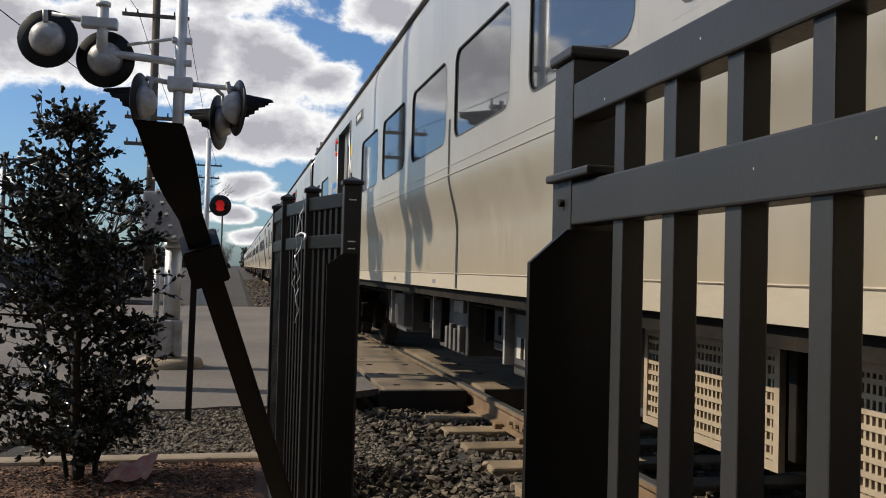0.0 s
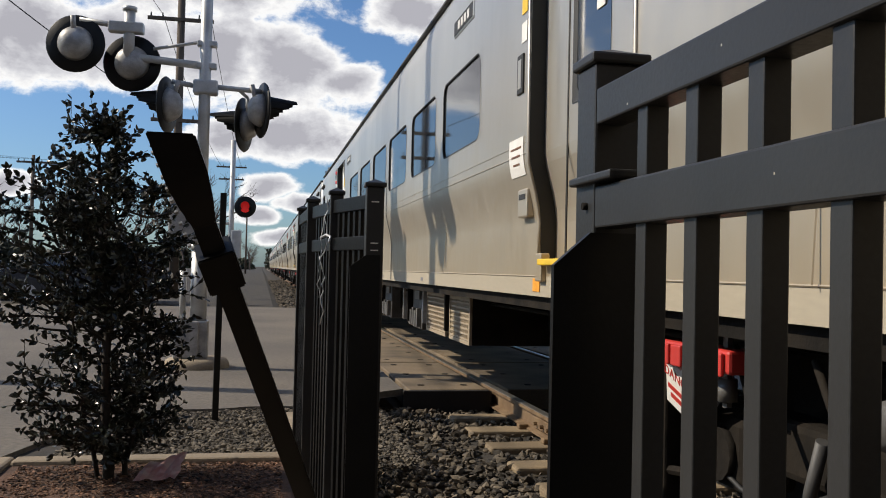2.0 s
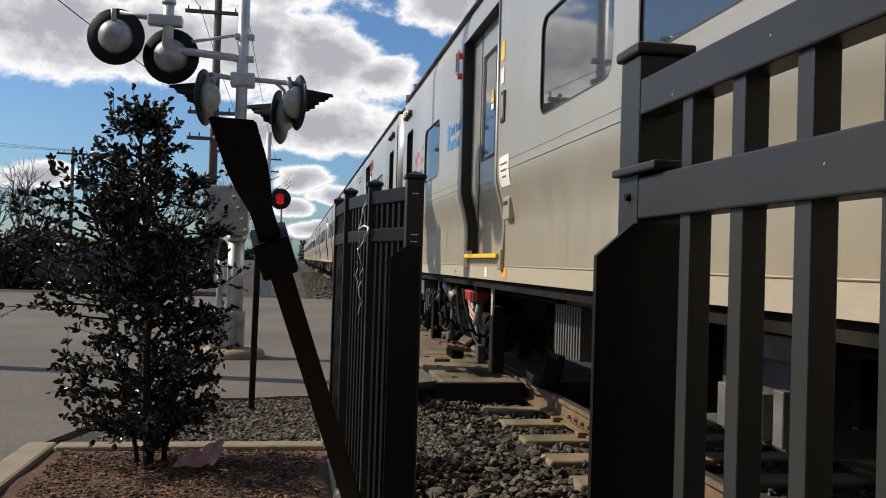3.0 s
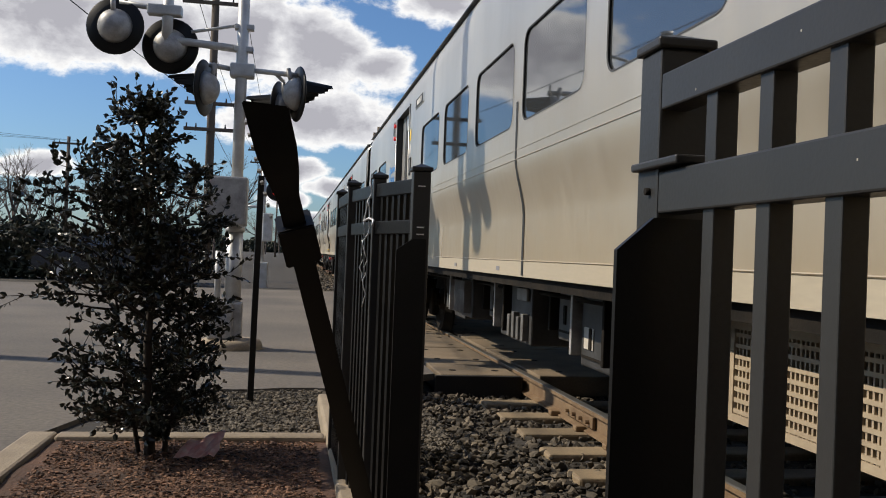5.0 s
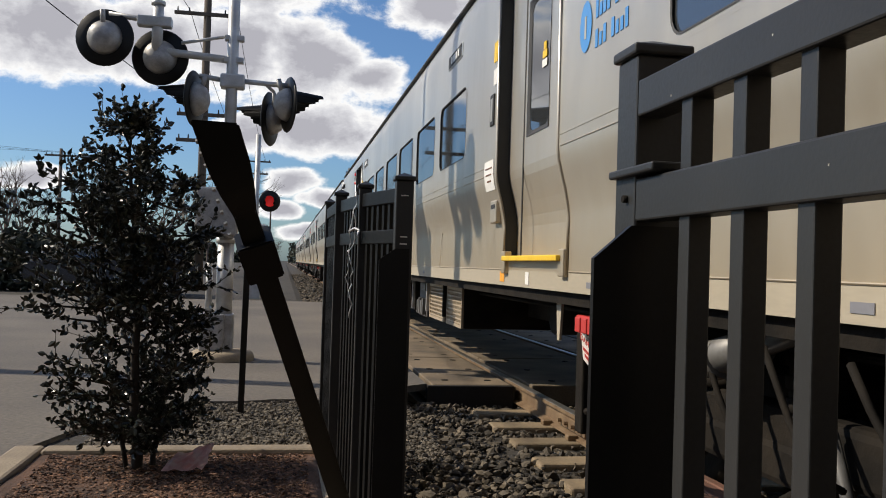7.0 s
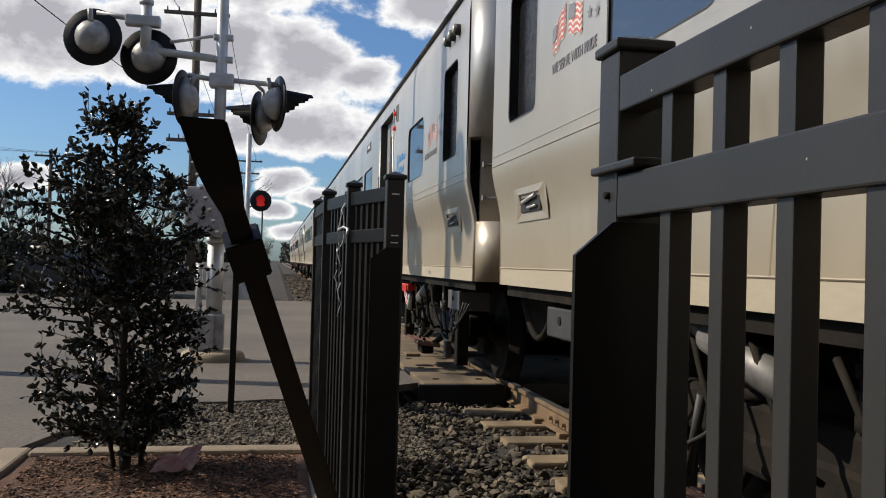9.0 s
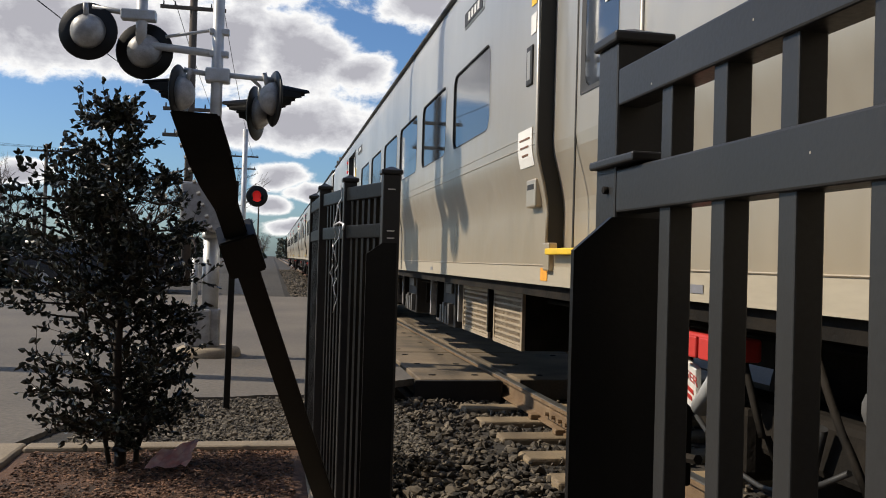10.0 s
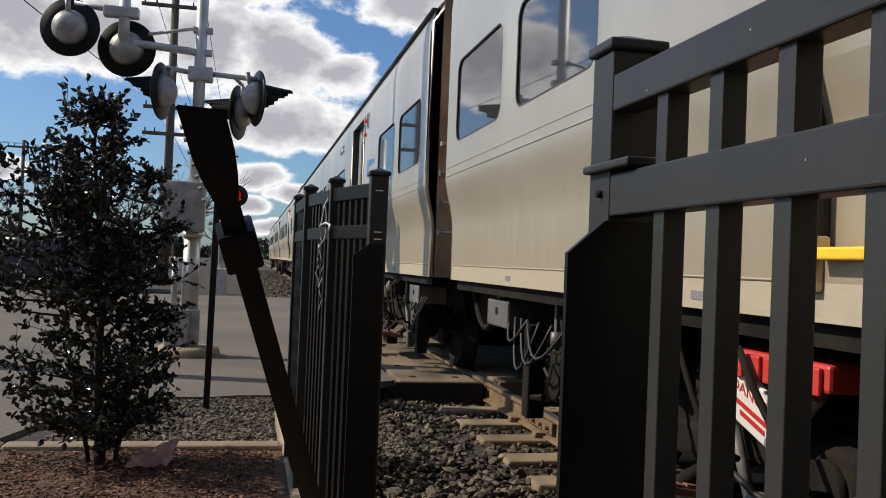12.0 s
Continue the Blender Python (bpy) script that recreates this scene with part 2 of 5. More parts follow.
def make_glow(name, colour, strength):
    m = mat(name, colour, 0.4, scale=10, fine=60, vary=0.1)
    p = m.node_tree.nodes["Principled BSDF"]
    p.inputs["Emission Color"].default_value, p.inputs["Emission Strength"].default_value = (*colour, 1), strength
    return m


REDLENS = make_glow("red_signal_lens", (0.9, 0.03, 0.03), 0.25)
REDLAMP = make_glow("red_marker_lens", (0.75, 0.04, 0.03), 0.15)


# ---- mesh helpers ----
def box(bm, x0, x1, y0, y1, z0, z1, bevel=0.0, m=None):
    vs = [bm.verts.new(v) for v in ((x0, y0, z0), (x1, y0, z0), (x1, y1, z0), (x0, y1, z0), (x0, y0, z1), (x1, y0, z1), (x1, y1, z1), (x0, y1, z1))]
    fs = [bm.faces.new([vs[i] for i in q]) for q in ((3, 2, 1, 0), (4, 5, 6, 7), (0, 1, 5, 4), (1, 2, 6, 5), (2, 3, 7, 6), (3, 0, 4, 7))]
    if m is not None:
        bmesh.ops.transform(bm, matrix=m, verts=vs)
    if bevel:
        bmesh.ops.bevel(bm, geom=list({e for f in fs for e in f.edges}), offset=bevel, segments=2, affect="EDGES", profile=0.5)
    return vs


def rod(bm, p0, p1, r0, r1=None, seg=10, caps=True):
    """A tapered round bar from p0 to p1."""
    p0, p1 = Vector(p0), Vector(p1)
    r1 = r0 if r1 is None else r1
    turn = (p1 - p0).to_track_quat("Z", "Y")
    rings = []
    for p, r in ((p0, r0), (p1, r1)):
        rings.append([bm.verts.new(p + turn @ Vector((r * math.cos(2 * math.pi * i / seg), r * math.sin(2 * math.pi * i / seg), 0))) for i in range(seg)])
    for i in range(seg):
        f = bm.faces.new((rings[0][i], rings[0][(i + 1) % seg], rings[1][(i + 1) % seg], rings[1][i]))
        f.smooth = seg > 6
    if caps:
        bm.faces.new(rings[0][::-1])
        bm.faces.new(rings[1])


def tube(bm, pts, r, seg=6):
    """A round bar bent along points, closed at both ends."""
    pts = [Vector(p) for p in pts]
    rings = []
    for i, p in enumerate(pts):
        d = (pts[min(i + 1, len(pts) - 1)] - pts[max(i - 1, 0)]).normalized()
        turn = d.to_track_quat("Z", "Y")
        rings.append([bm.verts.new(p + turn @ Vector((r * math.cos(2 * math.pi * k / seg), r * math.sin(2 * math.pi * k / seg), 0))) for k in range(seg)])
    for a, b in zip(rings, rings[1:]):
        for k in range(seg):
            bm.faces.new((a[k], a[(k + 1) % seg], b[(k + 1) % seg], b[k])).smooth = True
    bm.faces.new(rings[0][::-1])
    bm.faces.new(rings[-1])


def turned(bm, profile, m, seg=24):
    """A turned body: (radius, height) pairs round the local z axis of m."""
    rings = []
    for r, h in profile:
        rings.append([bm.verts.new(m @ Vector((r * math.cos(2 * math.pi * i / seg), r * math.sin(2 * math.pi * i / seg), h))) for i in range(seg)])
    for a, b in zip(rings, rings[1:]):
        for i in range(seg):
            bm.faces.new((a[i], a[(i + 1) % seg], b[(i + 1) % seg], b[i])).smooth = True
    bm.faces.new(rings[0][::-1])
    bm.faces.new(rings[-1])


def part(name, bm, material, parent=None, label="", mats=()):
    """Links a bmesh as one mesh object under a thing or part."""
    me = bpy.data.meshes.new(name)
    bm.normal_update()
    bm.to_mesh(me)
    bm.free()
    for x in (material, *mats):
        me.materials.append(x)
    ob = new(name, me)
    ob.parent = parent
    if label:
        tagged(ob, label)
    return ob


def wording(name, text, size, material, parent, m, squeeze=1.0):
    """Raised letters of the built-in font as a mesh part; they read along m's x axis, centred."""
    curve = bpy.data.curves.new(name, "FONT")
    curve.body, curve.size, curve.extrude, curve.align_x, curve.align_y = text, size, 0.0012, "CENTER", "CENTER"
    source = bpy.data.objects.new(name, curve)
    me = bpy.data.meshes.new_from_object(source)
    bpy.data.objects.remove(source)
    me.transform(m @ Matrix.Diagonal((squeeze, 1, 1, 1)))
    me.materials.clear()
    me.materials.append(material)
    ob = new(name, me)
    ob.parent = parent
    return tagged(ob, kind="stuff")


def shared(name, me, parent, m=None):
    ob = new(name, me)
    ob.parent = parent
    if m is not None:
        ob.matrix_basis = m
    return ob


def thing(name, label, category, group="", kind="", m=None):
    ob = new(name)
    ob.empty_display_size = 0.2
    if m is not None:
        ob.matrix_basis = m
    return tagged(ob, label, category, group, kind)


def bar(name, material, parent, *args, bevel=0.0, label=""):
    bm = bmesh.new()
    box(bm, *args, bevel=bevel)
    return part(name, bm, material, parent, label)


def sheet(bm, x0, x1, y0, y1, z):
    bm.faces.new([bm.verts.new(v) for v in ((x0, y0, z), (x1, y0, z), (x1, y1, z), (x0, y1, z))])


# ---- ground and road ----
def ground_height(x, y):
    """Ground under everything: the bed of the track is sunk beside and inside the rails, but for the street that crosses it."""
    street = 8.14 < y < 24.5
    if street and x < 1.3:
        return -0.012
    if street:
        return -0.25
    if x > 0.75:
        return -0.22
    if x > 0.35:
        return -0.22 * (x - 0.35) / 0.4 - 0.03
    return -0.03


def build_ground():
    bm = bmesh.new()
    xs = [-400, -120, -40, -20, -10, -5, -2.5, -1, 0, 0.35, 0.55, 0.75, 1.3, 1.304, 2, 3, 4, 5, 8, 20, 60, 400]
    ys = [-200, -40, -10, 0, 2, 4, 5, 6, 7, 8.14, 8.144, 9, 12, 16, 20, 24.496, 24.5, 30, 40, 80, 200, 600, 2500]
    grid = [[bm.verts.new((x, y, ground_height(x, y))) for x in xs] for y in ys]
    for j in range(len(ys) - 1):
        for i in range(len(xs) - 1):
            bm.faces.new((grid[j][i], grid[j][i + 1], grid[j + 1][i + 1], grid[j + 1][i]))
    tagged(part("ground", bm, TRACKBED), "brown stony trackside earth and ballast bed", "ground", kind="structure")
    bm = bmesh.new()
    # asphalt street with a ragged near edge where it meets the gravel strip
    rng = random.Random(4)
    near = [(-60, 2.0), (-1.42, 2.0), (-1.42, 5.3), (-1.2, 6.2), (-0.95, 6.75)]
    x = -0.8
    while x < 0.75:
        near.append((x, 7.02 + 0.14 * (x + 0.8) + rng.uniform(-0.04, 0.04)))
        x += 0.12
    near += [(0.85, 7.5), (1.0, 7.9), (1.3, 8.14)]
    outline = near + [(1.3, 24.5), (-60, 24.5)]
    top = [bm.verts.new((a, b, 0.0)) for a, b in outline]
    low = [bm.verts.new((a, b, -0.06)) for a, b in outline]
    bm.faces.new(top)
    for i in range(len(outline)):
        j = (i + 1) % len(outline)
        bm.faces.new((low[i], low[j], top[j], top[i]))
    bmesh.ops.triangulate(bm, faces=bm.faces)
    tagged(part("road", bm, ASPHALT), "worn pale grey asphalt street with cracked edge", "road", kind="structure")
    bm = bmesh.new()
    box(bm, 4.62, 60, 7.45, 24.5, -0.06, 0.0)
    tagged(part("road", bm, ASPHALT), "worn pale grey asphalt street beyond the track", "road", kind="structure")


def build_shade_walls():
    # added walls, never in view: they block skylight on faces turned to the camera
    for k, (x0, x1) in enumerate(((-26, 0.9), (5.4, 26))):
        bm = bmesh.new()
        box(bm, x0, x1, -3.5, -3.2, -0.3, 8.0)
        tagged(part("wall_south_%d" % (k + 1), bm, SHADEWALL), "added unseen dark wall that cuts light from behind the camera", "wall", kind="structure")


def scatter(name, label, material, spots, rng, kind="stuff", category="gravel"):
    """Many small broken stones in one mesh; spots: x, y, z, size, flatness."""
    t = (1 + 5 ** 0.5) / 2
    base = np.array([(-1, t, 0), (1, t, 0), (-1, -t, 0), (1, -t, 0), (0, -1, t), (0, 1, t), (0, -1, -t), (0, 1, -t), (t, 0, -1), (t, 0, 1), (-t, 0, -1), (-t, 0, 1)]) / 1.9
    tri = np.array([(0, 11, 5), (0, 5, 1), (0, 1, 7), (0, 7, 10), (0, 10, 11), (1, 5, 9), (5, 11, 4), (11, 10, 2), (10, 7, 6), (7, 1, 8),
                    (3, 9, 4), (3, 4, 2), (3, 2, 6), (3, 6, 8), (3, 8, 9), (4, 9, 5), (2, 4, 11), (6, 2, 10), (8, 6, 7), (9, 8, 1)])
    verts, faces = [], []
    for k, (x, y, z, s, flat) in enumerate(spots):
        jit = base * (1 + rng.uniform(-0.46, 0.42, (12, 1)))
        a, b = rng.uniform(0, 6.28), rng.uniform(-0.5, 0.5)
        ca, sa, cb, sb = math.cos(a), math.sin(a), math.cos(b), math.sin(b)
        jit = jit * np.array((1.25, 0.85, flat)) * s
        turn = np.array(((ca, -sa, 0), (sa, ca, 0), (0, 0, 1))) @ np.array(((1, 0, 0), (0, cb, -sb), (0, sb, cb)))
        verts.append(jit @ turn.T + np.array((x, y, z)))
        faces.append(tri + 12 * k)
    me = bpy.data.meshes.new(name)
    me.from_pydata(np.concatenate(verts).tolist(), [], np.concatenate(faces).tolist())
    me.materials.append(material)
    return tagged(new(name, me), label, category, kind=kind)


def build_stones():
    rng = np.random.default_rng(5)
    spots = []
    while len(spots) < 15000:
        x, y = rng.uniform(0.42, 3.9), rng.uniform(0.8, 8.12)
        if x > 2.4 and rng.random() < 0.6:
            continue
        z = -0.245 + 0.03 * max(0, min(1, (1.75 - x) / 0.5)) if x > 0.75 else -0.22 * (x - 0.35) / 0.4 - 0.03
        spots.append((x, y, z + rng.uniform(-0.03, 0.05), 0.012 + 0.024 * rng.random() ** 1.3, rng.uniform(0.55, 0.95)))
    scatter("ballast", "grey crushed stone ballast around the sleepers", BALLAST, spots, rng)
    spots = []
    while len(spots) < 11000:
        x, y = rng.uniform(-1.15, 0.95), rng.uniform(5.02, 7.5)
        if y > 6.95 + 0.14 * (x + 0.8) + 0.12 * rng.random() or (x > 0.15 and y < 6.2 and x < 0.3):
            continue
        spots.append((x, y, -0.03 + 0.02 * rng.random(), 0.006 + 0.014 * rng.random() ** 2, rng.uniform(0.5, 0.9)))
    scatter("gravel", "loose grey gravel strip between kerb and street", GRIT, spots, rng)
    spots = [(rng.uniform(-1.15, 0.12), rng.uniform(2.2, 4.82), 0.066 + rng.uniform(-0.006, 0.008), 0.002 + 0.009 * rng.random() ** 2, rng.uniform(0.25, 0.6)) for _ in range(22000)]
    scatter("mulch", "reddish brown bark mulch and leaf litter in the planting bed", MULCH, spots, rng, category="mulch")
    spots = []
    while len(spots) < 9000:
        y = 24.6 + 60 * rng.random() ** 1.6
        spots.append((rng.uniform(-0.9, 2.3), y, -0.2 + rng.uniform(0, 0.05), rng.uniform(0.03, 0.06), rng.uniform(0.5, 0.9)))
    scatter("ballast", "brown ballast of the line beyond the crossing", BALLAST, spots, rng)


def build_bed():
    bm = bmesh.new()
    n = 26
    grid = []
    rng = random.Random(3)
    for j in range(n + 1):
        row = []
        for i in range(n + 1):
            x, y = -1.22 + 1.4 * i / n, 1.6 + 3.3 * j / n
            row.append(bm.verts.new((x, y, 0.058 + 0.014 * noise.noise((x * 3, y * 3, 0)))))
        grid.append(row)
    for j in range(n):
        for i in range(n):
            bm.faces.new((grid[j][i], grid[j][i + 1], grid[j + 1][i + 1], grid[j + 1][i])).smooth = True
    tagged(part("planting_bed", bm, SOIL), "bare reddish soil of the planting bed", "soil", kind="structure")
    # kerbs: far side, side towards the street, side towards the track
    for x0, x1, y0, y1 in ((-1.22, 0.17, 4.85, 4.99), (-1.38, -1.225, 1.5, 4.99), (0.175, 0.30, 1.5, 6.35)):
        bm = bmesh.new()
        box(bm, x0, x1, y0, y1, -0.08, 0.085, bevel=0.018)
        tagged(part("kerb", bm, CONCRETE), "worn pale concrete kerb round the planting bed", "kerb", kind="structure")
    bm = bmesh.new()
    rng = random.Random(8)
    cols, rows = 9, 5
    g = []
    for j in range(rows):
        g.append([bm.verts.new((-0.56 + 0.19 * i / (cols - 1) + 0.05 * j / rows + rng.uniform(-.008, .008), 4.37 + 0.16 * j / (rows - 1) + rng.uniform(-.008, .008),
                                0.080 + 0.10 * (j / (rows - 1)) * (0.35 + 0.65 * i / (cols - 1)) + rng.uniform(0, 0.022))) for i in range(cols)])
    for j in range(rows - 1):
        for i in range(cols - 1):
            bm.faces.new((g[j][i], g[j][i + 1], g[j + 1][i + 1], g[j + 1][i]))
    bmesh.ops.solidify(bm, geom=bm.faces[:], thickness=0.003)
    tagged(part("paper_scrap", bm, PAPER), "crumpled pale pink paper lying on the mulch", "litter")


# ---- track ----
RAIL_X, TRACK_C = 2.20, 2.95


def rail_mesh(y0, y1):
    bm = bmesh.new()
    prof = ((-0.07, -0.17), (0.07, -0.17), (0.07, -0.158), (0.012, -0.14), (0.009, -0.045), (0.036, -0.035), (0.036, -0.006), (0.028, 0.0),
            (-0.028, 0.0), (-0.036, -0.006), (-0.036, -0.035), (-0.009, -0.045), (-0.012, -0.14), (-0.07, -0.158))
    a = [bm.verts.new((x, y0, z)) for x, z in prof]
    b = [bm.verts.new((x, y1, z)) for x, z in prof]
    k = len(prof)
    for i in range(k):
        f = bm.faces.new((a[i], b[i], b[(i + 1) % k], a[(i + 1) % k]))
        f.material_index = 1 if i in (6, 7, 8) else 0
    bm.faces.new(a)
    bm.faces.new(b[::-1])
    return bm


def build_track():
    track = thing("railway_track", "rusty steel rails on concrete sleepers", "railway track", kind="structure")
    for x in (RAIL_X, RAIL_X + 1.50):
        bm = rail_mesh(-30, 900)
        bmesh.ops.translate(bm, verts=bm.verts, vec=(x, 0, 0))
        part("rail", bm, RUST, track, mats=(RAILTOP,))
    bm = bmesh.new()
    box(bm, -1.3, 1.3, -0.125, 0.125, -0.14, 0.0, bevel=0.02)
    me = part("sleeper", bm, TIE, track).data
    first = track.children[-1]
    first.location = (TRACK_C, 7.64, -0.172)
    for k in range(22):
        shared("sleeper", me, track, pose(TRACK_C, 7.0 - 0.64 * k, -0.172, 0, 0, (k * 7 % 5 - 2) * 0.3))
    for k in range(40):
        shared("sleeper", me, track, pose(TRACK_C, 24.9 + 0.64 * k, -0.172))
    # fastenings and a joint bar on the rail just before the crossing
    bm = bmesh.new()
    box(bm, RAIL_X - 0.045, RAIL_X - 0.02, 6.2, 6.85, -0.13, -0.045, bevel=0.004)
    part("joint_bar", bm, RUST, track)
    bm = bmesh.new()
    for k in range(4):
        rod(bm, (RAIL_X - 0.075, 6.28 + 0.16 * k, -0.09), (RAIL_X - 0.04, 6.28 + 0.16 * k, -0.09), 0.016, seg=6)
        part("bolt", bm, RUST, track)
        bm = bmesh.new()
    for k in range(8):
        box(bm, RAIL_X - 0.13, RAIL_X - 0.05, 6.96 - 0.64 * k, 7.04 - 0.64 * k, -0.172, -0.13, bevel=0.01)
        part("rail_clip", bm, RUST, track)
        bm = bmesh.new()
    bm.free()
    # crossing panels, each a slab with lifting holes
    crossing = thing("crossing_surface", "tan concrete level crossing panels beside the rails", "crossing", kind="structure")
    y = 8.15
    k = 0
    while y < 23:
        for x0, x1 in ((1.36, 2.11), (2.31, 3.59), (3.80, 4.6)):
            bm = bmesh.new()
            box(bm, x0, x1, y, y + 2.38, -0.20, -0.004 if k % 2 else -0.008, bevel=0.012)
            part("crossing_panel", bm, PANEL, crossing)
            for hx in (0.22, 0.78):
                for hy in (0.3, 1.2, 2.1):
                    bm = bmesh.new()
                    rod(bm, (x0 + hx * (x1 - x0), y + hy, -0.03), (x0 + hx * (x1 - x0), y + hy, -0.002), 0.035, seg=10)
                    part("lifting_hole", bm, UNDER, crossing)
        y += 2.4
        k += 1
    # added black board: the shaded end face of the panels, put into its colour
    bm = bmesh.new()
    box(bm, 1.30, 2.12, 8.09, 8.145, -0.28, -0.012, bevel=0.008)
    part("end_timber", bm, ENDSHADE, crossing, "black board added for the shade on the crossing's end face")
    for x in (RAIL_X - 0.07, RAIL_X + 0.07):
        bm = bmesh.new()
        box(bm, x - 0.022, x + 0.022, 8.15, 24.9, -0.15, -0.03, bevel=0.006)
        part("flangeway_strip", bm, RUBBER, crossing)


# ---- near fence ----
def picket_at(parent, material, x, y, z0, z1, w, mesh_store, key):
    if key not in mesh_store:
        bm = bmesh.new()
        box(bm, -w / 2, w / 2, -w / 2, w / 2, 0, z1 - z0, bevel=0.002)
        ob = part("picket", bm, material, parent)
        mesh_store[key] = ob.data
    else:
        ob = shared("picket", mesh_store[key], parent)
    ob.location = (x, y, z0)
    return ob


def post(parent, x, y, z0, z1, w, cap=0.007, name="post"):
    bm = bmesh.new()
    box(bm, x - w / 2, x + w / 2, y - w / 2, y + w / 2, z0, z1, bevel=0.004)
    ob = part(name, bm, FENCE, parent)
    bm = bmesh.new()
    c = w / 2 + cap
    box(bm, x - c, x + c, y - c, y + c, z1, z1 + 0.016, bevel=0.004)
    vs = [bm.verts.new(v) for v in ((x - c + .006, y - c + .006, z1 + 0.016), (x + c - .006, y - c + .006, z1 + 0.016), (x + c - .006, y + c - .006, z1 + 0.016), (x - c + .006, y + c - .006, z1 + 0.016), (x, y, z1 + 0.03))]
    for i in range(4):
        bm.faces.new((vs[i], vs[(i + 1) % 4], vs[4]))
    part("post_cap", bm, FENCE, ob)
    return ob


def build_near_fence():
    fence = thing("metal_fence", "black powder-coated steel picket fence panel beside the track", "fence")
    store = {}
    X = 0.46
    post(fence, 0.497, 1.225, -0.3, 1.400, 0.076)
    for z0, z1 in ((1.310, 1.362), (1.162, 1.222), (-0.10, -0.05)):
        bar("rail", FENCE, fence, X, X + 0.042, -2.2, 1.187, z0, z1, bevel=0.003)
    y = 1.042
    while y > -2.0:
        picket_at(fence, FENCE, X + 0.0215, y, -0.16, 1.33, 0.030, store, "near")
        y -= 0.1335
    # flat latch strap round the post and bolt
    bar("strap", FENCE, fence, 0.447, 0.50, 1.10, 1.262, 1.226, 1.238, bevel=0.003, label="flat steel latch strap")
    bm = bmesh.new()
    rod(bm, (0.452, 1.215, 1.195), (0.462, 1.215, 1.195), 0.0055, seg=8)
    part("bolt", bm, UNDER, fence)
    # chipped paint on the two upper rails
    rng = random.Random(12)
    for k in range(9):
        yy, low = rng.uniform(0.35, 1.15), (1.17, 1.318)[k % 2]
        zz, rr = low + rng.uniform(0, 0.036), rng.uniform(0.0005, 0.0011)
        bar("paint_chip", PLATE, fence, X - 0.0004, X + 0.001, yy - rr, yy + rr, zz - rr * 1.3, zz + rr * 1.3)
    # steel stop plate with a cut corner
    bm = bmesh.new()
    prof = ((0.396, -0.28), (0.55, -0.28), (0.55, 1.155), (0.449, 1.155), (0.396, 1.108))
    f = [bm.verts.new((a, 1.17, b)) for a, b in prof]
    r = [bm.verts.new((a, 1.182, b)) for a, b in prof]
    bm.faces.new(f)
    bm.faces.new(r[::-1])
    for i in range(5):
        bm.faces.new((f[i], r[i], r[(i + 1) % 5], f[(i + 1) % 5]))
    part("stop_plate", bm, BLACK, fence, "black steel stop plate with a cut corner")
    post(fence, 0.497, -1.6, -0.3, 1.400, 0.076)


# ---- swinging gate leaf and the fence that it hangs from ----
HINGE = (0.27, 3.70)


def fence_run(parent, a, b, store, key, bottom=-0.1):
    """Rails and pickets between two posts in the plan."""
    a, b = Vector(a), Vector(b)
    d = b - a
    ang = math.atan2(d.y, d.x)
    for z0, z1 in ((1.31, 1.362), (1.165, 1.215), (-0.02, 0.03)):
        bm = bmesh.new()
        box(bm, 0.0, d.length, -0.02, 0.02, z0, z1, bevel=0.003)
        bmesh.ops.transform(bm, matrix=Matrix.Translation((a.x, a.y, 0)) @ Matrix.Rotation(ang, 4, "Z"), verts=bm.verts)
        part("rail", bm, BLACK, parent)
    n = max(1, round(d.length / 0.062))
    for k in range(1, n):
        p = a + d * (k / n)
        picket_at(parent, BLACK, p.x, p.y, bottom, 1.33, 0.024, store, key).rotation_euler = (0, 0, ang)


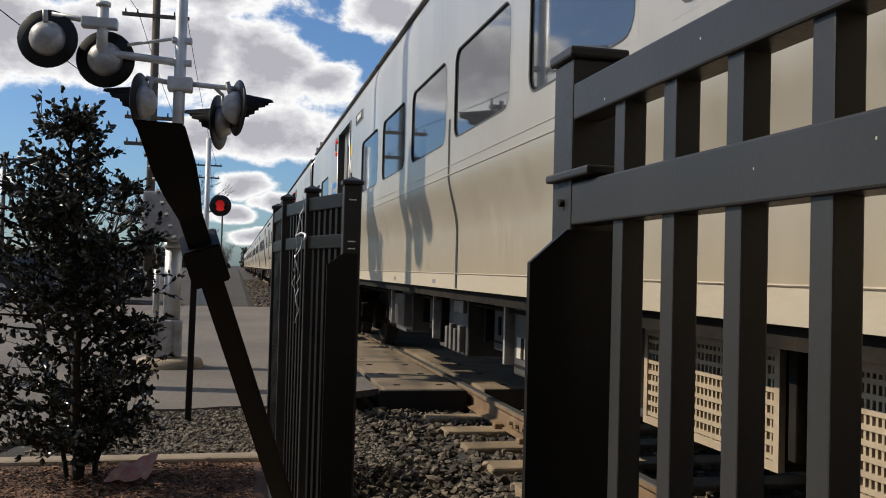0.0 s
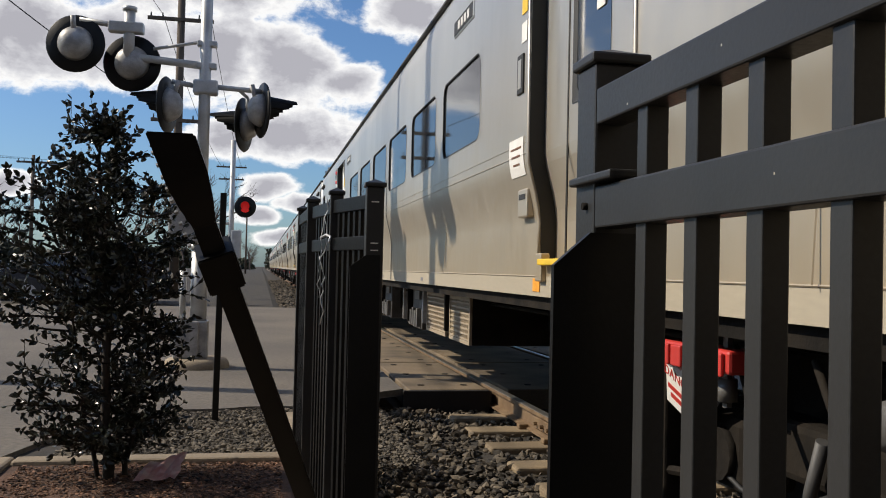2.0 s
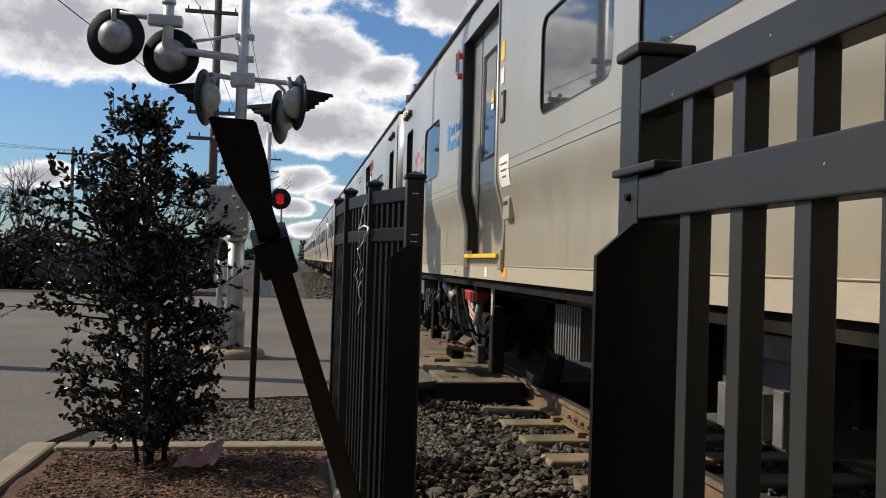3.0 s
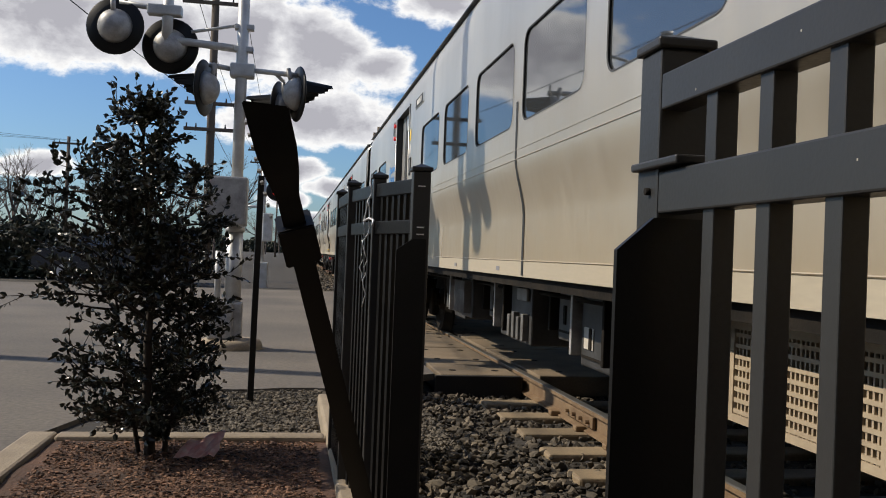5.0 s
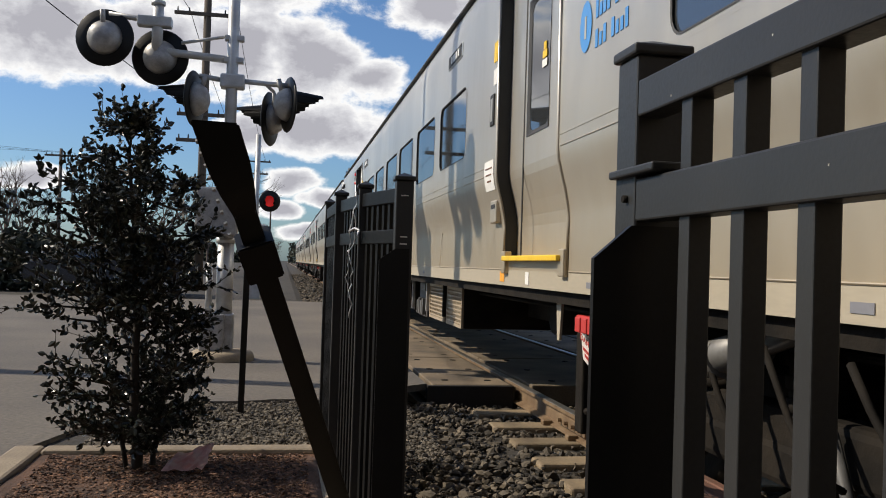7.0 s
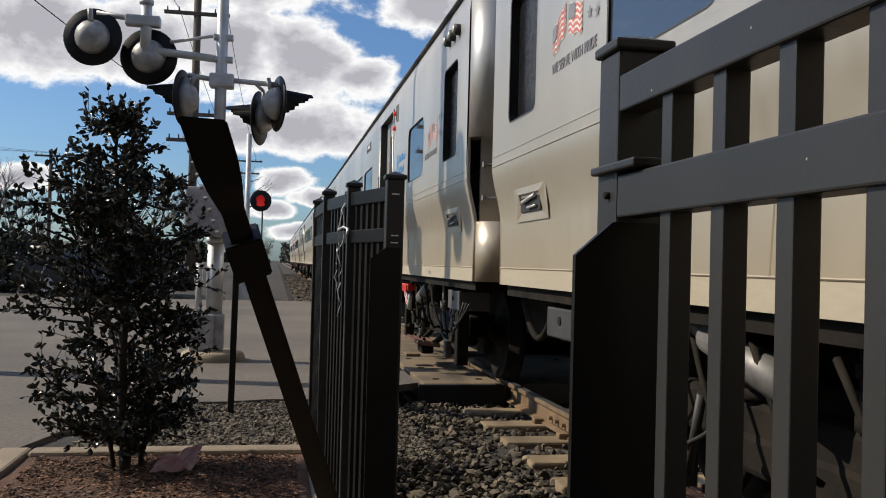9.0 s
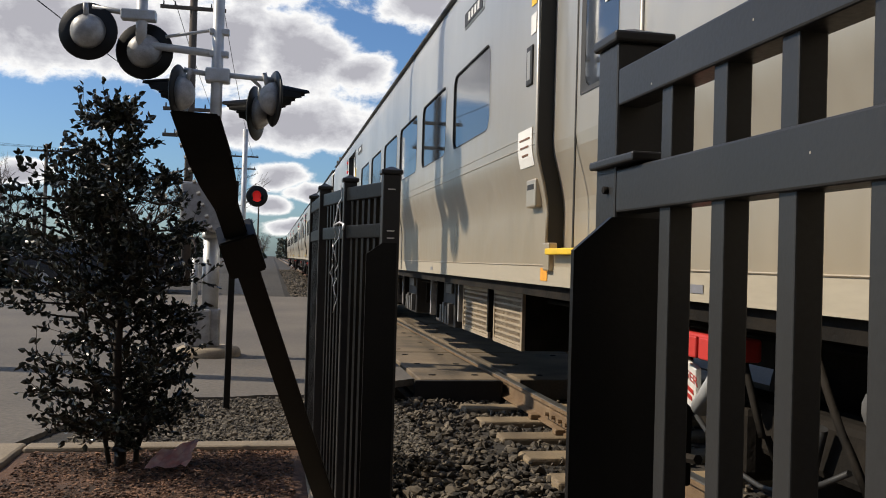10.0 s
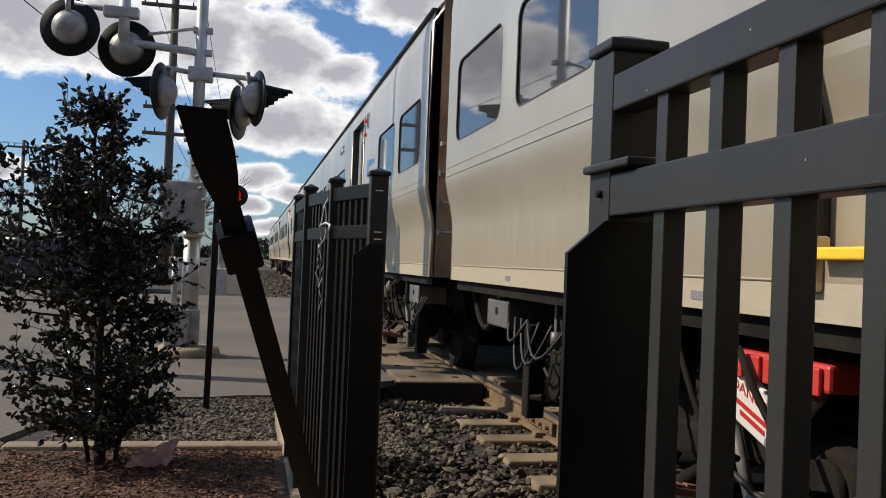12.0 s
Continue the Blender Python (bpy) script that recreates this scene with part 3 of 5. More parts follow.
def build_gate():
    store = {}
    fence = thing("metal_fence", "black steel picket fence at the edge of the crossing", "fence")
    C, D, E = (0.215, 3.98), (0.20, 4.62), (0.21, 5.3)
    for p in (C, D):
        post(fence, *p, -0.2, 1.385, 0.05)
    fence_run(fence, C, D, store, "run")
    gate = thing("pedestrian_gate", "black steel picket gate leaf tied with silver tape", "gate", m=pose(*HINGE, 0))
    hx, hy = HINGE

    def loc(p):
        return (p[0] - hx, p[1] - hy)
    A, B = loc((0.395, 3.13)), loc((0.285, 3.52))
    post(gate, *A, -0.12, 1.385, 0.062)
    post(gate, *B, -0.12, 1.385, 0.05)
    fence_run(gate, A, B, store, "leaf")
    fence_run(gate, B, loc((0.225, 3.93)), store, "leaf")
    for z in (1.33, 1.185, 1.16):
        bar("marking", WHITE, gate, A[0] - 0.014, A[0] + 0.012, A[1] - 0.0345, A[1] - 0.030, z, z + 0.004, label="small white scratch")
    bm = bmesh.new()
    prof = ((A[0] - 0.085, -0.1), (A[0] + 0.02, -0.1), (A[0] + 0.02, 1.145), (A[0] - 0.03, 1.145), (A[0] - 0.085, 1.105))
    f = [bm.verts.new((a, A[1] - 0.034, b)) for a, b in prof]
    q = [bm.verts.new((a, A[1] - 0.044, b)) for a, b in prof]
    bm.faces.new(f[::-1])
    bm.faces.new(q)
    for i in range(5):
        bm.faces.new((f[i], q[i], q[(i + 1) % 5], f[(i + 1) % 5]))
    bmesh.ops.recalc_face_normals(bm, faces=bm.faces)
    part("stop_plate", bm, BLACK, gate, "black steel stop plate with a cut corner")
    # ribbon of tape tied to the rail
    bm = bmesh.new()
    rng = random.Random(6)
    p = Vector((*B, 1.37)) + Vector((-0.042, -0.045, 0))
    pts = [p]
    for k in range(19):
        p = p + Vector((rng.uniform(-0.013, 0.012), rng.uniform(-0.012, 0.012), -0.026))
        pts.append(p)
    tube(bm, pts, 0.0026, 5)
    tube(bm, [q + Vector((0.02 * math.sin(0.5 * i), -0.012, 0.0)) for i, q in enumerate(pts[3:16])], 0.0022, 5)
    knot = pts[6]
    tube(bm, [knot, knot + Vector((0.02, -0.02, 0.012)), knot + Vector((0.035, -0.045, 0.004)), knot + Vector((0.03, -0.06, -0.02))], 0.005, 5)
    part("tape", bm, RIBBON, gate, "strip of torn silver tape")
    return gate


ARM_FOOT = (0.31, 3.02)


def build_arm():
    arm = thing("leaning_arm", "black steel box-section arm leaning beside the gate", "gate arm", m=pose(*ARM_FOOT, 0))
    lo, hi = Vector((0, 0, -0.05)), Vector((-0.485, -0.92, 1.405))
    axis = (hi - lo).normalized()
    side = axis.cross(Vector((0, 1, 0))).normalized()
    front = side.cross(axis).normalized()

    def section(bm, stops, level=False):
        rings = []
        for d, w, t in stops:
            c = lo + axis * d
            rings.append([bm.verts.new(c + side * sx * w / 2 + front * sy * t / 2) for sx, sy in ((-1, -1), (1, -1), (1, 1), (-1, 1))])
        for p, q in zip(rings, rings[1:]):
            for i in range(4):
                bm.faces.new((p[i], p[(i + 1) % 4], q[(i + 1) % 4], q[i]))
        bm.faces.new(rings[0][::-1])
        bm.faces.new(rings[-1])
        if level:
            for v in rings[-1]:
                v.co += axis * ((hi.z - v.co.z) / axis.z)
        bmesh.ops.bevel(bm, geom=bm.edges[:], offset=0.004, segments=2, affect="EDGES")
    total = (hi - lo).length
    bm = bmesh.new()
    section(bm, ((0, 0.060, 0.056), (total * 0.87, 0.056, 0.052), (total * 0.91, 0.084, 0.072), (total * 0.945, 0.098, 0.08), (total, 0.10, 0.08)), level=True)
    tube_part = part("arm_tube", bm, BLACK, arm, "black box-section tube with flared head")
    bm = bmesh.new()
    section(bm, ((total * 0.765, 0.092, 0.09), (total * 0.825, 0.092, 0.09)))
    part("collar", bm, BLACK, tube_part)
    for k in range(9):
        bm = bmesh.new()
        c = lo + axis * (total * (0.84 + 0.018 * k)) + side * 0.048
        rod(bm, c, c + side * 0.008, 0.006, seg=6)
        part("rivet", bm, GALV, tube_part)
    return arm


# ---- crossing signals ----
def light_unit(parent, centre, facing, lens=None, name="flasher"):
    """Round black backing disc with domed housing behind and a hood in front."""
    c, f = Vector(centre), Vector(facing).normalized()
    m = Matrix.Translation(c) @ f.to_track_quat("Z", "Y").to_matrix().to_4x4()
    bm = bmesh.new()
    turned(bm, ((0.10, -0.012), (0.295, -0.012), (0.305, 0.0), (0.295, 0.012), (0.15, 0.012)), m, 32)
    disc = part(name, bm, SIGBLACK, parent, "round black signal background disc")
    bm = bmesh.new()
    turned(bm, ((0.03, -0.16), (0.08, -0.15), (0.13, -0.12), (0.165, -0.07), (0.185, -0.013)), m, 24)
    rod(bm, c - f * 0.08 + Vector((0, 0, 0.13)), c - f * 0.12 + Vector((0, 0, 0.27)), 0.028, seg=8)
    part("housing", bm, HOUSING, disc, "grey metal lamp housing")
    bm = bmesh.new()
    # visor: a blunt half tube, stepped back twice towards its lower edges
    seg = 24
    inner, outer = [], []
    for i in range(seg + 1):
        a = math.pi * (-0.22 + 1.44 * i / seg)
        up = math.sin(a)
        reach = 0.37 if up > 0.45 else 0.27 if up > -0.05 else 0.16
        inner.append(m @ Vector((0.165 * math.cos(a), 0.165 * up, 0.012)))
        outer.append(m @ Vector((0.12 * math.cos(a), 0.12 * up + 0.015, reach)))
    va, vb = [bm.verts.new(p) for p in inner], [bm.verts.new(p) for p in outer]
    for i in range(seg):
        bm.faces.new((va[i], va[i + 1], vb[i + 1], vb[i]))
    bmesh.ops.solidify(bm, geom=bm.faces[:], thickness=0.006)
    part("hood", bm, SIGBLACK, disc)
    bm = bmesh.new()
    turned(bm, ((0.16, 0.013), (0.155, 0.03), (0.10, 0.045), (0.02, 0.05)), m, 24)
    part("lens", bm, lens or REDLAMP, disc, "red lens")
    return disc


def build_signal():
    s = thing("crossing_signal", "silver railroad crossing signal mast with paired flashing lights", "crossing signal")
    mx, my = -0.655, 9.95
    bm = bmesh.new()
    rod(bm, (mx, my, 0.45), (mx, my, 5.2), 0.062, seg=20)
    part("mast", bm, GALV, s)
    bm = bmesh.new()
    rod(bm, (mx, my, 0.45), (mx, my, 1.26), 0.088, seg=18)
    rod(bm, (mx, my, 1.26), (mx, my, 1.32), 0.104, seg=18)
    part("mast_sleeve", bm, GALV, s)
    bm = bmesh.new()
    turned(bm, ((0.34, -0.1), (0.34, 0.04), (0.325, 0.08), (0.29, 0.10), (0.10, 0.105)), Matrix.Translation((mx, my, 0)), 28)
    part("foundation", bm, CONCRETE, s, "round concrete foundation")
    bm = bmesh.new()
    box(bm, mx - 0.24, mx + 0.02, my - 0.16, my + 0.1, 0.10, 0.50, bevel=0.02)
    box(bm, mx - 0.10, mx + 0.11, my - 0.10, my + 0.12, 0.10, 0.50, bevel=0.02)
    part("mast_base", bm, HOUSING, s, "cast grey junction base")
    bm = bmesh.new()
    rod(bm, (mx - 0.16, my - 0.04, 0.5), (mx - 0.16, my - 0.04, 1.05), 0.035, seg=10)
    part("conduit", bm, GALV, s)
    bm = bmesh.new()
    box(bm, mx - 0.31, mx + 0.13, my - 0.30, my - 0.065, 1.32, 1.84, bevel=0.02)
    cb = part("control_box", bm, HOUSING, s, "grey metal equipment cabinet on the mast")
    bm = bmesh.new()
    box(bm, mx - 0.29, mx + 0.11, my - 0.309, my - 0.301, 1.345, 1.815, bevel=0.003)
    part("cabinet_door", bm, HOUSING, cb)
    # upper arm with two lights that face along the street
    for za in (3.25, 3.49):
        bm = bmesh.new()
        box(bm, mx - 0.09, mx + 0.12, my - 0.05, my + 0.05, za - 0.03, za + 0.03, bevel=0.01)
        part("clamp", bm, GALV, s)
    bm = bmesh.new()
    rod(bm, (mx, my, 3.25), (-1.42, my, 3.30), 0.042, seg=12)
    rod(bm, (mx, my, 3.52), (-1.20, my, 3.40), 0.018, seg=8)
    rod(bm, (-1.45, my, 3.28), (-1.45, my, 3.80), 0.058, seg=14)
    rod(bm, (-1.45, my, 3.79), (-1.45, my, 3.83), 0.075, seg=14)
    rod(bm, (-1.95, my, 3.66), (-1.35, my, 3.60), 0.03, seg=10)
    box(bm, -1.66, -1.30, my - 0.07, my + 0.07, 3.55, 3.66, bevel=0.015)
    part("upper_arm", bm, GALV, s)
    light_unit(s, (-1.985, my, 3.40), (0.10, 1, 0))
    light_unit(s, (-1.425, my + 0.10, 3.25), (0.10, 1, 0))
    # lower arm with back-to-back lights
    bm = bmesh.new()
    box(bm, mx - 0.12, mx + 0.14, my - 0.09, my + 0.09, 2.94, 3.09, bevel=0.02)
    rod(bm, (mx - 0.10, my, 3.03), (-1.0, my, 3.06), 0.028, seg=10)
    rod(bm, (mx + 0.10, my, 3.03), (-0.02, my, 3.01), 0.028, seg=10)
    rod(bm, (-0.30, my, 3.02), (-0.20, my + 0.05, 2.94), 0.02, seg=8)
    rod(bm, (-0.20, my + 0.05, 2.94), (-0.20, my + 0.1, 2.80), 0.02, seg=8)
    part("lower_arm", bm, GALV, s)
    light_unit(s, (-1.04, my - 0.02, 2.80), (-1, 0.25, 0))
    light_unit(s, (-0.04, my - 0.02, 2.80), (1, 0.28, 0))
    light_unit(s, (-0.24, my + 0.30, 2.68), (-0.97, 0.3, 0))
    return s


def build_far_signal():
    s = thing("crossing_signal", "far crossing signal mast with a glowing red light", "crossing signal")
    x, y = -0.88, 26.3
    bm = bmesh.new()
    rod(bm, (x, y, -0.2), (x, y, 4.7), 0.075, seg=14)
    part("mast", bm, GALV, s)
    for z, dx in ((2.78, 0.55), (2.3, -0.5)):
        bm = bmesh.new()
        rod(bm, (x, y, z), (x + dx, y, z), 0.04, seg=8)
        part("arm", bm, GALV, s)
    light_unit(s, (-0.50, y - 0.2, 2.78), (0, -1, 0), REDLENS)
    bm = bmesh.new()
    box(bm, x - 0.2, x + 0.2, y - 0.2, y + 0.2, -0.2, 0.7, bevel=0.03)
    part("mast_base", bm, GALV, s)
    bm = bmesh.new()
    box(bm, x + 0.02, x + 0.30, y - 0.5, y - 0.2, 1.3, 2.1, bevel=0.03)
    part("gate_mechanism", bm, GALV, s)


def build_stake():
    bm = bmesh.new()
    box(bm, -0.022, 0.022, -0.012, 0.012, 0, 1.68, bevel=0.003)
    bmesh.ops.transform(bm, matrix=pose(-0.30, 6.6, -0.06, 0, 0.6, 10), verts=bm.verts)
    tagged(part("marker_stake", bm, BLACK), "thin dark steel marker stake standing in the gravel", "stake")


# ---- holly tree ----
def leaf_mesh(name, spots, rng, length, material, parent=None):
    """Leaves as small folded blades. spots: position, direction."""
    verts, faces = [], []
    for p, d in spots:
        d = np.array(d) / (np.linalg.norm(d) + 1e-6)
        s = np.cross(d, rng.normal(size=3))
        s /= np.linalg.norm(s) + 1e-6
        u = np.cross(s, d)
        L = length * rng.uniform(0.65, 1.25)
        w = L * 0.30
        k = len(verts)
        p = np.array(p)
        verts += [p, p + d * L * 0.35 + s * w + u * w * 0.5, p + d * L * 0.72 + s * w * 0.75 + u * w * 0.4, p + d * L, p + d * L * 0.72 - s * w * 0.75 + u * w * 0.4,
                  p + d * L * 0.35 - s * w + u * w * 0.5, p + d * L * 0.5 - u * w * 0.1]
        faces += [(k, k + 1, k + 6), (k + 1, k + 2, k + 6), (k + 2, k + 3, k + 6), (k + 3, k + 4, k + 6), (k + 4, k + 5, k + 6), (k + 5, k, k + 6)]
    me = bpy.data.meshes.new(name)
    me.from_pydata([tuple(v) for v in verts], [], faces)
    me.materials.append(material)
    ob = new(name, me)
    ob.parent = parent
    return ob


def build_holly():
    rng = np.random.default_rng(11)
    bx, by = -0.70, 4.52
    tree = thing("holly_tree", "young evergreen holly with glossy dark leaves in the planting bed", "tree", m=pose(bx, by, 0))

    def reach(z, a):
        right = float(np.interp(z, (0.1, 0.36, 0.53, 0.82, 1.3, 1.59, 1.8, 1.9, 2.05), (0.06, 0.17, 0.22, 0.24, 0.22, 0.18, 0.12, 0.07, 0.02)))
        left = float(np.interp(z, (0.1, 0.36, 0.53, 0.82, 1.3, 1.59, 1.8, 1.9, 2.05), (0.08, 0.26, 0.40, 0.54, 0.50, 0.38, 0.24, 0.14, 0.02)))
        f = 0.5 + 0.5 * math.cos(a)
        return left + (right - left) * f
    wood, spots = bmesh.new(), []
    stems = []
    for ox, oy, lean, top, thick in ((0, 0, -0.08, 1.86, 0.029), (0.085, 0.04, 0.08, 1.50, 0.015), (-0.05, 0.05, -0.24, 1.40, 0.013)):
        pts = [Vector((ox + lean * (i / 12) + 0.012 * rng.normal(), oy + 0.012 * rng.normal() - 0.03 * i / 12, top * i / 12)) for i in range(13)]
        for i in range(12):
            rod(wood, pts[i], pts[i + 1], thick * (1 - i / 13.5), thick * (1 - (i + 1) / 13.5), seg=7, caps=False)
        stems.append((pts, top))
    for k in range(205):
        pts, top = stems[int(rng.choice(3, p=(0.5, 0.3, 0.2)))]
        z = top * (0.10 + 0.87 * rng.random() ** 1.12)
        i = min(11, int(z / top * 12))
        p = pts[i].lerp(pts[i + 1], z / top * 12 - i)
        a = rng.uniform(0, 2 * math.pi)
        L = reach(min(2.05, z + 0.18), a) * rng.uniform(0.5, 1.12)
        d = Vector((math.cos(a), math.sin(a), rng.uniform(0.0, 0.7) if z > 0.3 else rng.uniform(-0.1, 0.35))).normalized()
        q = p
        n = 7
        r0 = 0.006
        for s in range(n):
            d = (d + Vector((rng.normal() * 0.1, rng.normal() * 0.1, rng.normal() * 0.08 + 0.02))).normalized()
            q2 = q + d * L / n
            rod(wood, q, q2, r0 * (1 - s / n) + 0.0015, r0 * (1 - (s + 1) / n) + 0.0015, seg=5, caps=False)
            f = (s + 1) / n
            if f > 0.3:
                for _ in range(int(rng.integers(1, 3))):
                    tw = (d + Vector((rng.normal() * 0.8, rng.normal() * 0.8, rng.normal() * 0.5 + 0.25))).normalized()
                    tl = rng.uniform(0.05, 0.15)
                    e = q2 + tw * tl
                    rod(wood, q2, e, 0.002, 0.001, seg=4, caps=False)
                    for m in range(int(rng.integers(4, 8))):
                        c = q2.lerp(e, rng.uniform(0.2, 1.05))
                        spots.append(((c.x, c.y, c.z), (tw.x + rng.normal() * 0.8, tw.y + rng.normal() * 0.8, tw.z + rng.normal() * 0.7)))
                for m in range(3):
                    spots.append(((q2.x, q2.y, q2.z), (d.x + rng.normal(), d.y + rng.normal(), d.z + rng.normal() * 0.8)))
            q = q2
    part("trunk", wood, BARK, tree, "several thin brown stems with twigs")
    crown = leaf_mesh("crown", spots, rng, 0.035, LEAF, tree)
    tagged(crown, "glossy dark green spiny leaves")


# ---- distance ----
def build_bare_tree(x, y, h, seed, label="bare winter tree with fine grey-brown twigs"):
    rng = random.Random(seed)
    tree = thing("bare_tree", label, "tree", group="bare trees beyond the street", m=pose(x, y, -0.05))
    bm = bmesh.new()
    twigs = bmesh.new()

    def grow(p, d, L, r, depth):
        q = p + d * L
        rod(bm if depth < 3 else twigs, p, q, r, r * 0.65, seg=6 if depth < 3 else 3, caps=False)
        if depth == 5:
            return
        for _ in range(3 if depth else 5):
            nd = (d + Vector((rng.gauss(0, 0.45), rng.gauss(0, 0.45), rng.gauss(0.08, 0.25)))).normalized()
            grow(p.lerp(q, rng.uniform(0.55, 1.0)), nd, L * rng.uniform(0.55, 0.8), r * 0.55, depth + 1)
    grow(Vector((0, 0, 0)), Vector((0, 0, 1)), h * 0.32, h * 0.016, 0)
    part("trunk", bm, TWIG, tree)
    part("crown", twigs, TWIG, tree)
    return tree


def build_pole(x, y, h, arms, r=0.14):
    p = thing("utility_pole", "weathered wooden utility pole with crossarms", "utility pole", group="utility poles along the line", m=pose(x, y, -0.05))
    bm = bmesh.new()
    rod(bm, (0, 0, 0), (0, 0, h), r, r * 0.72, seg=10)
    part("shaft", bm, POLEWOOD, p)
    for z, half in arms:
        bm = bmesh.new()
        box(bm, -half, half, -0.16, -0.05, z - 0.06, z + 0.06, bevel=0.01)
        arm = part("crossarm", bm, POLEWOOD, p)
        for k in (-0.9, -0.55, 0.55, 0.9):
            bm = bmesh.new()
            rod(bm, (half * k, -0.1, z + 0.06), (half * k, -0.1, z + 0.2), 0.03, 0.02, seg=6)
            part("insulator", bm, WIRE, arm)
    return p


def build_transformer_pole():
    p = build_pole(-3.45, 9.0, 10.0, ((9.3, 1.1),), 0.15)
    tagged(p, "wooden utility pole with two grey transformer cans beside the street")
    for dy, z, h in ((-0.42, 5.35, 0.75), (-0.80, 5.55, 0.55)):
        bm = bmesh.new()
        turned(bm, ((0.05, 0.0), (0.17, 0.03), (0.18, 0.12), (0.18, h - 0.1), (0.15, h), (0.05, h + 0.03)), pose(0, dy, z), 16)
        can = part("transformer_can", bm, HOUSING, p)
        bm = bmesh.new()
        box(bm, -0.03, 0.03, dy, 0.0, z + 0.15, z + 0.22)
        part("bracket", bm, GALV, can)


def build_wire(p0, p1, sag, r=0.012):
    bm = bmesh.new()
    p0, p1 = Vector(p0), Vector(p1)
    n = 16
    pts = [p0.lerp(p1, i / n) - Vector((0, 0, sag * 4 * (i / n) * (1 - i / n))) for i in range(n + 1)]
    tube(bm, pts, r, 5)
    return tagged(part("overhead_wire", bm, WIRE), "thin black overhead wire strung between poles", "wire", group="overhead wires")


def build_distance():
    build_transformer_pole()
    build_pole(-2.95, 32.0, 13.0, ((6.1, 0.9), (5.2, 0.9), (9.6, 1.1)), 0.16)
    build_pole(-14.2, 60.0, 7.8, ((7.35, 0.95),))
    build_pole(-2.6, 75.0, 10.0, ((9.2, 1.2), (8.2, 1.0)))
    build_pole(-2.2, 130.0, 10.0, ((9.2, 1.2),))
    for dx, dz, x0 in ((-0.8, 9.7, -6.0), (0.8, 9.7, -5.2), (-0.6, 6.2, -7.3)):
        build_wire((x0, -12, dz + 0.3), (-2.75 + dx, 32, dz), 0.5)
        build_wire((-2.75 + dx, 32, dz), (-2.6 + dx, 75, dz - 0.5), 0.6)
    for k in range(3):
        build_wire((-60, 46, 9.6 + 0.9 * k), (-14.2 - 0.8 + 0.8 * k, 60, 7.5), 0.8, 0.009)
    rng = random.Random(21)
    for k in range(13):
        build_bare_tree(-24 + 1.75 * k + rng.uniform(-1, 1), 64 + rng.uniform(-8, 26), rng.uniform(6.5, 9.5), 40 + k)
    for k in range(5):
        build_bare_tree(-3.5 + rng.uniform(-2.5, 0.8), 150 + 45 * k, rng.uniform(7, 11), 70 + k)
    # low evergreen hedge beyond the street
    nrng = np.random.default_rng(31)
    for x0, x1, y0, h in ((-24, -14.5, 40, 1.0), (-9.5, -3.2, 27.2, 1.7), (-14.5, -9.5, 36, 1.3)):
        spots = []
        for _ in range(4200):
            x = nrng.uniform(x0, x1)
            top = h * (0.85 + 0.2 * math.sin(x * 2.3) + 0.1 * math.sin(x * 7))
            spots.append(((x, y0 + nrng.uniform(0, 1.4), nrng.uniform(0, 1) * top), tuple(nrng.normal(size=3))))
        ob = leaf_mesh("hedge", spots, nrng, 0.22, HEDGE)
        tagged(ob, "dark low hedge beyond the street", "hedge", kind="stuff")
    # far tree belt on the skyline
    spots = []
    for _ in range(9000):
        x = nrng.uniform(-160, -3)
        top = 5 + 2.2 * math.sin(x * 0.13) + 1.3 * math.sin(x * 0.41)
        spots.append(((x, 300 + nrng.uniform(0, 20), nrng.uniform(0, 1) * top), tuple(nrng.normal(size=3))))
    tagged(leaf_mesh("far_woods", spots, nrng, 1.6, HEDGE), "dark belt of woods on the skyline", "woods", kind="stuff")
    spots = []
    for _ in range(5000):
        x = nrng.uniform(2, 120)
        spots.append(((x, 420 + nrng.uniform(0, 20), nrng.uniform(0, 1) * 9), tuple(nrng.normal(size=3))))
    tagged(leaf_mesh("far_woods", spots, nrng, 1.8, HEDGE), "dark belt of woods on the skyline", "woods", kind="stuff")


